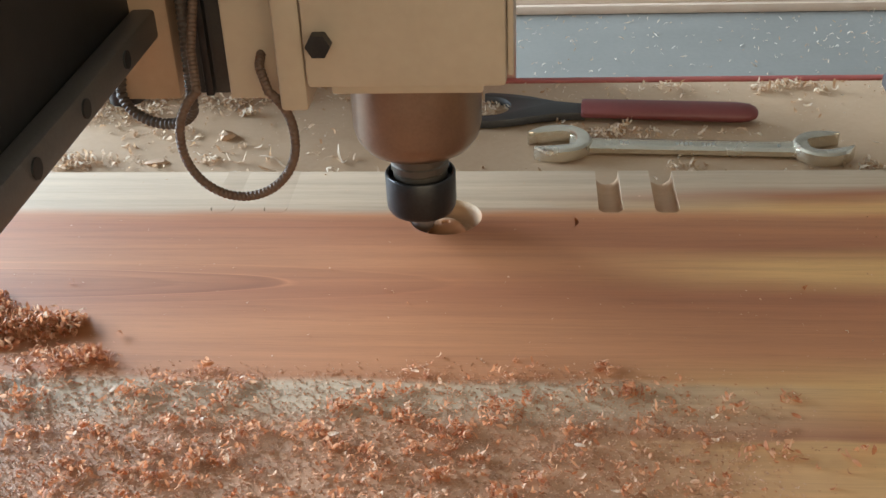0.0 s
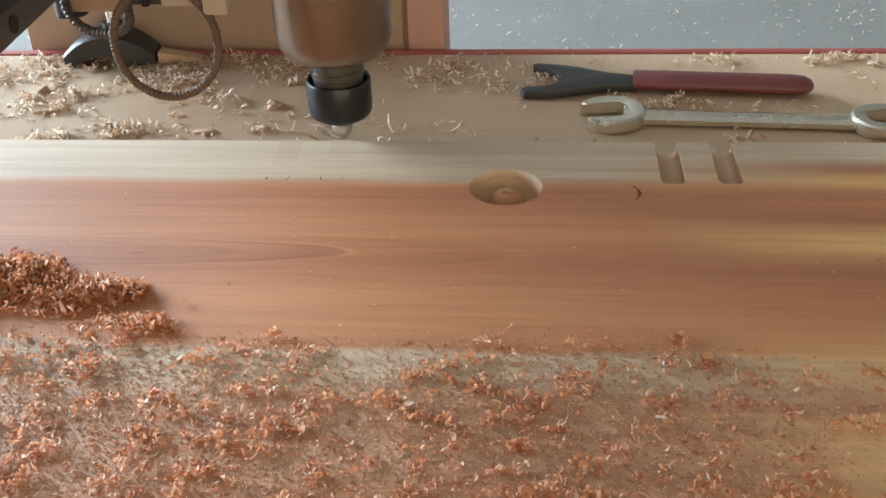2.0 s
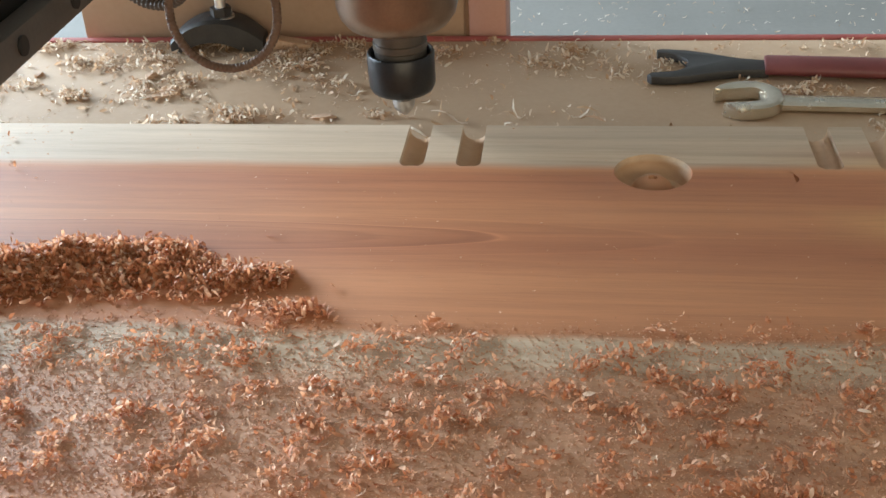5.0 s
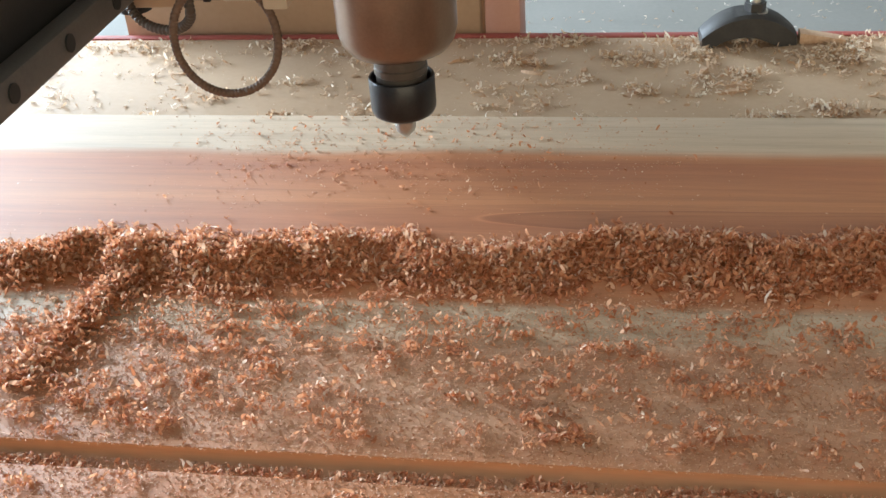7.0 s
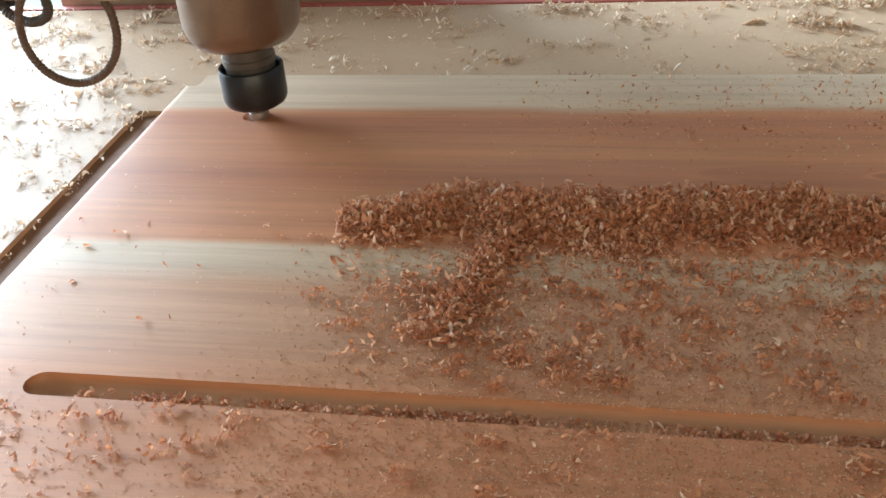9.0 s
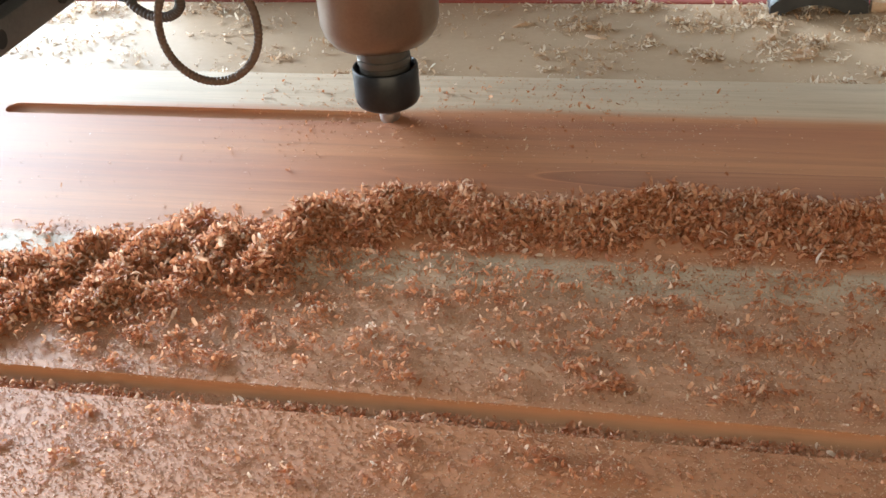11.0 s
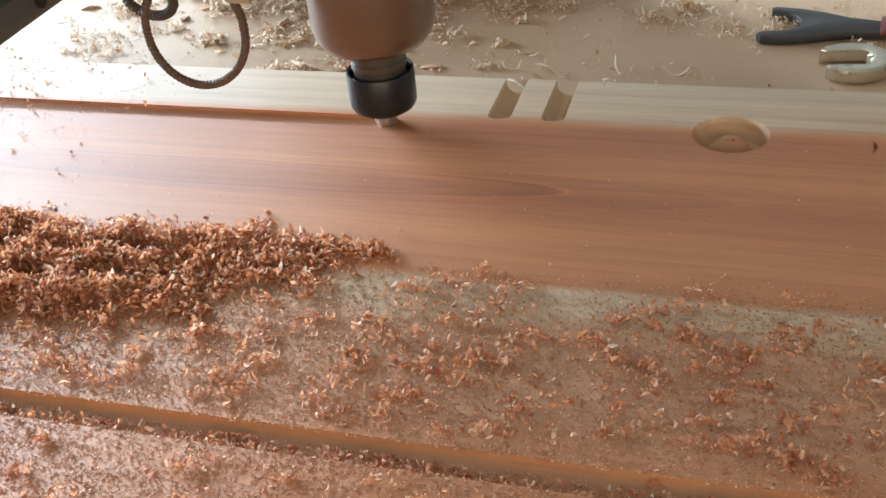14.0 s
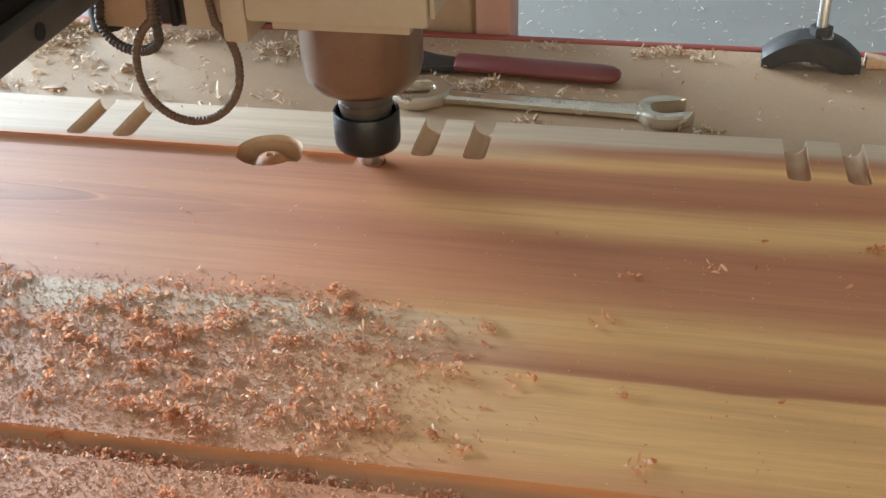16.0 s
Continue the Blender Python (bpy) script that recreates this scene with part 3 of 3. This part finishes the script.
def carved_rail():
    """A long carved moulding on the floor behind the machine."""
    m = tagged(new("carved_moulding"), "long pale carved timber moulding lying on the floor", "moulding")
    part("plank", box(-3.2, 3.4, 3.58, 3.92, FLOOR_Z + 0.001, FLOOR_Z + 0.05, 0.006), CARVED, m)
    part("lip", box(-3.2, 3.4, 3.555, 3.578, FLOOR_Z + 0.001, FLOOR_Z + 0.03, 0.004), CARVED, m)
    bead = lathe([(0, 0), (0.012, 0.0), (0.010, 0.007), (0.005, 0.011), (0, 0.012)], 12)
    me = bm_object("bead", bead, CARVED, m)
    me.matrix_world = pose(-0.6, 3.66, FLOOR_Z + 0.048)
    for i in range(1, 60):
        b = new("bead", me.data)
        b.parent = m
        b.matrix_world = pose(-0.6 + i * 0.05, 3.66, FLOOR_Z + 0.048)
    return m


carved_rail()


# ---- shavings ----


def curls(name, mat, xs, ys, zs, sizes, flat, label, origin=(0, 0, 0)):
    """Curled shavings, four narrow facets each, joined as one heap of stuff."""
    n, rows = len(xs), 5
    ang = rng.uniform(0, 2 * np.pi, n)
    tilt = rng.normal(0, flat, n)
    roll = rng.normal(0, flat * 1.3, n)
    bend = rng.uniform(0.08, 0.85, n) * rng.choice([-1, 1], n)
    twist = rng.normal(0, 0.35, n)
    width = np.minimum(sizes * rng.uniform(0.15, 0.46, n), 0.0026)
    verts = np.zeros((n, 2 * rows, 3))
    px, pz, a = np.zeros(n), np.zeros(n), -1.5 * bend
    seg = sizes / (rows - 1)
    for k in range(rows):
        taper = (0.45, 0.95, 1.0, 0.9, 0.35)[k]
        for s in (0, 1):
            h = (s - 0.5) * width * taper
            verts[:, 2 * k + s, 0] = px - sizes / 2
            verts[:, 2 * k + s, 1] = h * np.cos(twist * (k - 2)) + 0.25 * bend * pz
            verts[:, 2 * k + s, 2] = pz + h * np.sin(twist * (k - 2))
        px, pz, a = px + seg * np.cos(a), pz + seg * np.sin(a), a + bend
    cr, sr = np.cos(roll)[:, None], np.sin(roll)[:, None]
    y, z = verts[:, :, 1] * cr - verts[:, :, 2] * sr, verts[:, :, 1] * sr + verts[:, :, 2] * cr
    ct, st = np.cos(tilt)[:, None], np.sin(tilt)[:, None]
    x, z = verts[:, :, 0] * ct + z * st, -verts[:, :, 0] * st + z * ct
    ca, sa = np.cos(ang)[:, None], np.sin(ang)[:, None]
    out = np.stack([x * ca - y * sa, x * sa + y * ca, z], axis=2)
    out[:, :, 2] -= out[:, :, 2].min(axis=1, keepdims=True)
    out += np.stack([xs, ys, zs], axis=1)[:, None, :] - np.array(origin)
    base = 2 * rows * np.arange(n)[:, None]
    quads = np.concatenate([base + np.array([[2 * k, 2 * k + 1, 2 * k + 3, 2 * k + 2]]) for k in range(rows - 1)])
    return joined(name, mat, out.reshape(-1, 3), quads, label, origin)


def joined(name, mat, verts, faces, label, origin=(0, 0, 0)):
    me = bpy.data.meshes.new(name)
    me.from_pydata(verts.tolist(), [], faces.tolist())
    me.materials.append(mat)
    ob = new(name, me)
    ob.location = origin
    return tagged(ob, label, "wood shavings", kind="stuff")


def crumbs(name, mat, xs, ys, zs, sizes, label):
    """Fine wood crumbs: small uneven four-cornered grains."""
    n = len(xs)
    corner = rng.normal(0, 1, (n, 4, 3))
    corner /= np.linalg.norm(corner, axis=2, keepdims=True)
    corner *= sizes[:, None, None] * np.array([0.6, 0.6, 0.28])
    corner[:, :, 2] -= corner[:, :, 2].min(axis=1, keepdims=True)
    corner += np.stack([xs, ys, zs], axis=1)[:, None, :]
    base = 4 * np.arange(n)[:, None]
    tris = np.concatenate([base + np.array([t]) for t in ((0, 1, 2), (0, 3, 1), (1, 3, 2), (2, 3, 0))])
    return joined(name, mat, corner.reshape(-1, 3), tris, label)


def tufts(x, y, least, most, spread, lift):
    """Loose clumps of curls about the given middles: places and heights."""
    count = rng.integers(least, most, len(x))
    k = np.repeat(np.arange(len(x)), count)
    size = np.repeat(rng.uniform(0.5, 1.3, len(x)) * spread, count)
    dx, dy = rng.normal(0, 1, len(k)) * size * 1.25, rng.normal(0, 1, len(k)) * size * 0.8
    d2 = (dx ** 2 + dy ** 2) / size ** 2
    return x[k] + dx, y[k] + dy, lift * (size / spread) * np.exp(-d2) * rng.uniform(0.2, 1.0, len(k))


def clumpy(x, y, scale, seed):
    """Soft noise from sums of sines, 0 to 1, for uneven scatter."""
    r = np.random.default_rng(seed)
    v = np.zeros_like(x)
    for k in range(9):
        a, f, ph = r.uniform(0, 6.28), scale * r.uniform(0.6, 2.2), r.uniform(0, 6.28)
        v += np.sin((x * np.cos(a) + y * np.sin(a)) * f + ph)
    return 1 / (1 + np.exp(-v * 0.9))


def scatter(n, x0, x1, y0, y1, density):
    x, y = rng.uniform(x0, x1, n), rng.uniform(y0, y1, n)
    keep = rng.uniform(0, 1, n) < density(x, y)
    return x[keep], y[keep]


def step(v, a, b):
    t = np.clip((v - a) / (b - a), 0, 1)
    return t * t * (3 - 2 * t)


def board_density(x, y):
    back = 0.622 + 0.010 * np.sin(x * 23) + 0.01 * np.sin(x * 51 + 1)
    main = step(y, back, back - 0.05) * step(x, 0.27, 0.17) * step(x, -1.0, -0.82) * step(y, 0.452, 0.475)
    front = 0.16 * step(y, 0.432, 0.425) * step(x, 0.30, 0.1)
    blown = 0.95 * np.exp(-((x + 0.87 + (y - 0.57) * 0.5) / 0.085) ** 2 - ((y - 0.575) / 0.065) ** 2) * step(y, 0.452, 0.475) * step(y, 0.635, 0.595)
    near_ridge = 0.30 * step(y, 0.66, 0.62) * step(x, -0.15, -0.25) * step(x, -0.92, -0.80) * step(y, 0.55, 0.6)
    stray = 0.005 * step(y, 0.80, 0.60) + 0.008 * step(x, 0.15, 0.35) * step(y, 0.86, 0.70) + 0.015 * step(x, -0.9, -1.15) * step(y, 0.75, 0.6)
    far_left = 0.5 * step(x, -0.42, -0.60) * step(x, -0.95, -0.80) * step(y, 0.70, 0.80)
    c = (0.45 + 0.8 * clumpy(x, y, 55, 3)) * clumpy(x, y, 230, 4) * clumpy(x, y, 480, 5) * 3.0
    return np.clip(main * (0.14 + 0.62 * c) + front * (0.3 + c) + near_ridge * c + blown * (0.15 + c) + far_left * (0.05 + c * 0.5) + stray, 0, 1)


def groove_drop(y):
    return -0.0075 * (np.abs(y - NEAR_Y) < 0.0085)


def board_chips():
    x, y = scatter(34000, -1.19, 0.9, 0.30, 0.885, board_density)
    curls("board_shavings", RED_CHIPS, x, y, 0.0002 + groove_drop(y), rng.triangular(0.0015, 0.003, 0.0080, len(x)), 0.5, "red-brown curled shavings scattered over the board")
    x, y = scatter(5200, -1.12, 0.30, 0.38, 0.66, lambda a, b: np.clip(board_density(a, b) ** 1.3 * 0.65, 0, 0.9))
    x, y, z = tufts(x, y, 7, 26, 0.0046, 0.0080)
    curls("shavings_tufts", RED_CHIPS, x, y, 0.0002 + z + groove_drop(y), rng.triangular(0.0020, 0.0035, 0.0085, len(x)), 0.5, "small tufts of red-brown curled shavings on the board")
    n = 1700
    k = rng.uniform(0, 1, n)
    off = np.clip(rng.normal(0, 0.55, n), -1.6, 1.6)
    x, y = -0.868 - 0.034 * k + off * 0.016 * (1 + 0.5 * k), 0.632 - 0.135 * k + rng.normal(0, 0.004, n)
    z = 0.0075 * (1 - 0.5 * k) * np.clip(1 - off ** 2, 0, 1) * rng.uniform(0.3, 1.0, n)
    curls("shavings_arm", RED_CHIPS, x, y, z + 0.0002, rng.uniform(0.003, 0.009, n), 0.5, "arm of red-brown shavings trailing from the ridge")
    x, y, z = tufts(np.array([-0.215, -0.202, -0.228, -0.196]), np.array([0.622, 0.627, 0.616, 0.618]), 35, 60, 0.0075, 0.007)
    curls("shavings_clump", RED_CHIPS, x, y, z + 0.0002, rng.uniform(0.003, 0.008, len(x)), 0.5, "small clump of shavings beyond the ridge's end")
    x, y = rng.uniform(0.24, 0.85, 16), rng.uniform(0.46, 0.72, 16)
    x, y, z = tufts(x, y, 5, 20, 0.0042, 0.0045)
    curls("stray_tufts", RED_CHIPS, x, y, z + 0.0002, rng.uniform(0.003, 0.008, len(x)), 0.45, "stray tufts of red shavings on the bare board")
    x, y = scatter(600000, -1.19, 0.9, 0.30, 0.885, lambda a, b: np.clip(0.85 * step(b, 0.625, 0.57) * step(a, 0.26, 0.10) * step(a, -1.05, -0.8) + board_density(a, b) * 0.6 + 0.0015, 0, 1))
    crumbs("board_dust", DUST, x, y, 0.0001 + groove_drop(y), rng.uniform(0.0006, 0.0022, len(x)), "fine red-brown wood crumbs on the board")
    x, y = scatter(16000, -1.10, 0.25, NEAR_Y - 0.008, NEAR_Y + 0.003, lambda a, b: 0.06 + 0.6 * clumpy(a, b, 70, 8) ** 2)
    curls("groove_shavings", RED_CHIPS, x, y, np.full(len(x), -0.0065), rng.uniform(0.002, 0.007, len(x)), 0.5, "shavings lying in the routed groove")


def table_density(x, y):
    c = clumpy(x, y, 45, 11) * clumpy(x, y, 110, 12) * 2.2
    left = 0.06 + 0.94 * step(x, -0.02, -0.40)
    edge = step(y, 1.06, 1.13)
    by_tools = 0.9 * np.exp(-((y - 1.025) / 0.012) ** 2) * step(x, 0.08, 0.12) * step(x, 0.31, 0.27) + 0.9 * np.exp(-(((x - 0.045) / 0.03) ** 2 + ((y - 1.075) / 0.02) ** 2)) + 0.8 * np.exp(-(((x - 0.115) / 0.015) ** 2 + ((y - 0.985) / 0.012) ** 2))
    clampside = 0.9 * np.exp(-(((x + 0.38) / 0.11) ** 2 + ((y - 1.105) / 0.028) ** 2)) + 0.6 * np.exp(-(((x + 0.05) / 0.05) ** 2 + ((y - 1.09) / 0.03) ** 2))
    left = left * (0.45 + 0.55 * step(x, -0.75, -0.55))
    beyond = step(x, -1.19, -1.23) * 0.15
    return np.clip(left * c * (0.36 + 0.5 * edge) + 0.05 * edge + 0.02 * c + by_tools * (0.3 + c) + clampside * (0.25 + c) + beyond * c, 0, 1)


def table_chips():
    parts = [(30000, -1.9, 1.0, 0.893, 1.15), (12000, -1.9, -1.25, 0.25, 0.893)]

    def both(k, most=1.0):
        xs, ys = zip(*[scatter(int(n * k), a, b, c, d, lambda p, q: table_density(p, q) * most) for n, a, b, c, d in parts])
        return np.concatenate(xs), np.concatenate(ys)

    x, y = both(1.0)
    curls("bed_shavings", PALE_CHIPS, x, y, np.full(len(x), TABLE_Z + 0.0002), rng.uniform(0.003, 0.010, len(x)), 0.4, "pale shavings scattered over the fibreboard bed")
    x, y = both(0.045)
    x, y, z = tufts(x, y, 12, 40, 0.0075, 0.0050)
    keep = (y < 1.15) & ((y > 0.893) | (x < -1.25)) & ((x > -0.75) | (rng.uniform(0, 1, len(x)) < 0.3))
    x, y, z = x[keep], y[keep], z[keep]
    curls("bed_tufts", PALE_CHIPS, x, y, z + TABLE_Z + 0.0002, rng.uniform(0.004, 0.011, len(x)), 0.6, "small tufts of pale shavings on the fibreboard bed")
    x, y = rng.uniform(-0.19, -0.02, 16), rng.uniform(0.905, 0.975, 16)
    curls("bed_strands", PALE_CHIPS, x, y, np.full(len(x), TABLE_Z + 0.0002), rng.uniform(0.018, 0.036, len(x)), 0.12, "long pale fibre strands beside the board")
    x, y = rng.uniform(-0.30, 0.02, 46), rng.uniform(0.8935, 0.902, 46)
    curls("edge_fibres", PALE_CHIPS, x, y, np.full(len(x), TABLE_Z + 0.0002), rng.uniform(0.006, 0.014, len(x)), 0.9, "torn wood fibres along the board's far edge")
    x, y = both(3.0)
    crumbs("bed_dust", PALE_CHIPS, x, y, np.full(len(x), TABLE_Z + 0.0001), rng.uniform(0.0007, 0.0024, len(x)), "fine pale wood crumbs on the bed")
    x, y = scatter(2600, -1.5, 2.5, 2.3, 3.55, lambda a, b: 0.3 + 0.6 * clumpy(a, b, 12, 31))
    curls("floor_shavings", PALE_CHIPS, x, y, np.full(len(x), FLOOR_Z + 0.0005), rng.uniform(0.006, 0.026, len(x)), 0.3, "pale shavings scattered on the concrete floor")


board_chips()
table_chips()


# ---- the ridge of shavings, in lengths that the air blast pushes aside ----
RIDGE = [(-0.99, 0.640, 0.017, 0.006), (-0.95, 0.640, 0.026, 0.012), (-0.80, 0.650, 0.029, 0.015), (-0.65, 0.648, 0.025, 0.014), (-0.50, 0.658, 0.027, 0.016),
         (-0.40, 0.660, 0.027, 0.016), (-0.33, 0.664, 0.025, 0.014), (-0.28, 0.664, 0.019, 0.009), (-0.225, 0.660, 0.010, 0.003)]


def ridge_at(x):
    k = [r[0] for r in RIDGE]
    return [np.interp(x, k, [r[i] for r in RIDGE]) for i in (1, 2, 3)]


def ridge_piece(x0, x1, seed):
    cx = (x0 + x1) / 2
    yc, hw, hh = ridge_at(cx)
    layers = []
    for share in (1500, 1100, 800):
        n = int(share * (hw / 0.03))
        x = rng.uniform(x0 - 0.012, x1 + 0.012, n)
        yy, ww, tt = ridge_at(x)
        off = np.clip(rng.normal(0, 0.55, n), -1.7, 1.6)
        wob = 0.007 * np.sin(x * 33) + 0.004 * np.sin(x * 83 + 2)
        lump = 0.45 + 0.9 * clumpy(x, yy + off * ww, 130, 21)
        z = 0.85 * tt * lump * np.clip(1 - off ** 2, 0, 1) * rng.uniform(0.55, 1.0, n)
        layers.append(curls("shavings_heap", RED_CHIPS, x, yy + wob + off * ww, z + 0.0002, rng.uniform(0.003, 0.0100, n), 0.55, "loose ridge of red-brown curled shavings", (cx, yc, 0)))
    core = bmesh.new()
    nx, ny = 10, 10
    grid = []
    for i in range(nx + 1):
        row = []
        for j in range(ny + 1):
            gx, v = x0 + (x1 - x0) * i / nx, -1 + 2 * j / ny
            a, w, h = ridge_at(gx)
            gw = 0.007 * math.sin(gx * 33) + 0.004 * math.sin(gx * 83 + 2)
            gz = h * 0.62 * (1 - v * v) * (0.8 + 0.4 * noise.noise((gx * 60, v * 3, seed)))
            row.append(core.verts.new((gx - cx, a + gw + v * w * 0.9 - yc, max(gz, 0.0003) if abs(v) < 1 else 0.0)))
        grid.append(row)
    for i in range(nx):
        for j in range(ny):
            core.faces.new((grid[i][j], grid[i + 1][j], grid[i + 1][j + 1], grid[i][j + 1]))
    bmesh.ops.recalc_face_normals(core, faces=core.faces[:])
    part("heap_core", core, HEAP, layers[0])
    return layers, cx, yc


HEAPS = [ridge_piece(-1.03 + 0.05 * i, -0.98 + 0.05 * i, i) for i in range(1, 16)]


# ---- what moves ----
HEAD_KEYS = [
    (0.0, 0.004, 0.805, 0.0100), (0.1, 0.012, 0.797, 0.0100), (0.2, 0.025, 0.794, 0.0110), (0.3, 0.036, 0.803, 0.0120), (0.4, 0.038, 0.818, 0.0130),
    (0.5, 0.028, 0.828, 0.0140), (0.6, 0.013, 0.827, 0.0150), (0.8, 0.002, 0.812, 0.0160), (1.0, 0.000, 0.815, 0.0240), (1.2, -0.019, 0.838, 0.0250),
    (1.5, -0.086, 0.886, 0.0290), (1.8, -0.122, 0.905, 0.0240), (2.0, -0.120, 0.906, 0.0160), (2.2, -0.116, 0.893, 0.0100), (2.4, -0.1165, 0.868, 0.0110),
    (2.6, -0.1165, 0.832, 0.0110), (2.7, -0.1165, 0.850, 0.0110), (2.8, -0.1165, 0.882, 0.0150), (3.0, -0.1150, 0.898, 0.0210), (3.2, -0.120, 0.904, 0.0270),
    (3.5, -0.150, 0.906, 0.0290), (3.8, -0.160, 0.906, 0.0190), (4.0, -0.160, 0.893, 0.0110), (4.2, -0.160, 0.868, 0.0110), (4.4, -0.160, 0.832, 0.0110),
    (4.6, -0.160, 0.882, 0.0150), (4.8, -0.163, 0.897, 0.0230), (5.0, -0.175, 0.898, 0.0270), (5.3, -0.215, 0.893, 0.0280), (5.5, -0.254, 0.889, 0.0250),
    (6.0, -0.398, 0.872, 0.0270), (6.5, -0.544, 0.852, 0.0280), (7.0, -0.708, 0.832, 0.0300), (7.5, -0.860, 0.815, 0.0320), (8.0, -1.003, 0.805, 0.0330),
    (8.35, -1.095, 0.8025, 0.0350), (8.6, -1.117, 0.8025, 0.0280), (8.9, -1.117, 0.8025, 0.0135), (9.0, -1.112, 0.8025, 0.0130),
]
HEAD_KEYS += [(t, x, GROOVE_Y, 0.0140) for t, x in ((9.4, -1.048), (10.0, -0.943), (10.5, -0.855), (11.0, -0.768), (11.5, -0.680), (12.0, -0.591), (12.5, -0.503),
                                                    (13.0, -0.419), (13.5, -0.336), (14.0, -0.249), (14.5, -0.160), (15.0, -0.071), (15.5, 0.019), (16.0, 0.111))]


def passes(x):
    """When the cutter passes x on its way along the groove."""
    late = [k for k in HEAD_KEYS if k[0] >= 9.0]
    return float(np.interp(x, [k[1] for k in late], [k[0] for k in late]))


def motions():
    walk(GANTRY, [(t, pose(x, 0, 0)) for t, x, y, z in HEAD_KEYS])
    walk(HEAD, [(t, pose(0, y, z)) for t, x, y, z in HEAD_KEYS])
    drop = -0.0158
    for ob, run, place in WASTE:
        if run == "groove":
            t = max(8.95, passes(place))
        else:
            t = (2.16 if run == "first" else 3.96) + (0.8895 - place) / 0.15
        keys = [(0, pose(0, 0, 0)), (t - 0.04, pose(0, 0, 0)), (t + 0.04, pose(0, 0, drop)), (16, pose(0, 0, drop))]
        walk(ob, [k for k in keys if k[0] <= 16 or k is keys[-1]] if t + 0.04 < 16 else [(0, pose(0, 0, 0)), (16, pose(0, 0, 0))])
    for layers, cx, yc in HEAPS:
        t = max(8.7, passes(cx) - 0.25)
        far = float(np.interp(cx, [-1.0, -0.90, -0.75, -0.45, -0.28], [1.75, 1.4, 1.0, 1.0, 1.6]))
        for ob, dx, dy, turn in zip(layers, (-0.008, -0.014, -0.022), (-0.050, -0.072, -0.100), (5, -4, 9)):
            dy *= far
            sink = -0.0035
            walk(ob, [(0, pose(cx, yc, 0)), (t, pose(cx, yc, 0)), (t + 0.45, pose(cx + 0.7 * dx, yc + 0.7 * dy, 0.7 * sink, 0, 0, 0.7 * turn)),
                      (t + 1.6, pose(cx + dx, yc + dy, sink, 0, 0, turn)), (16.4, pose(cx + dx, yc + dy * 1.03, sink, 0, 0, turn))])


motions()
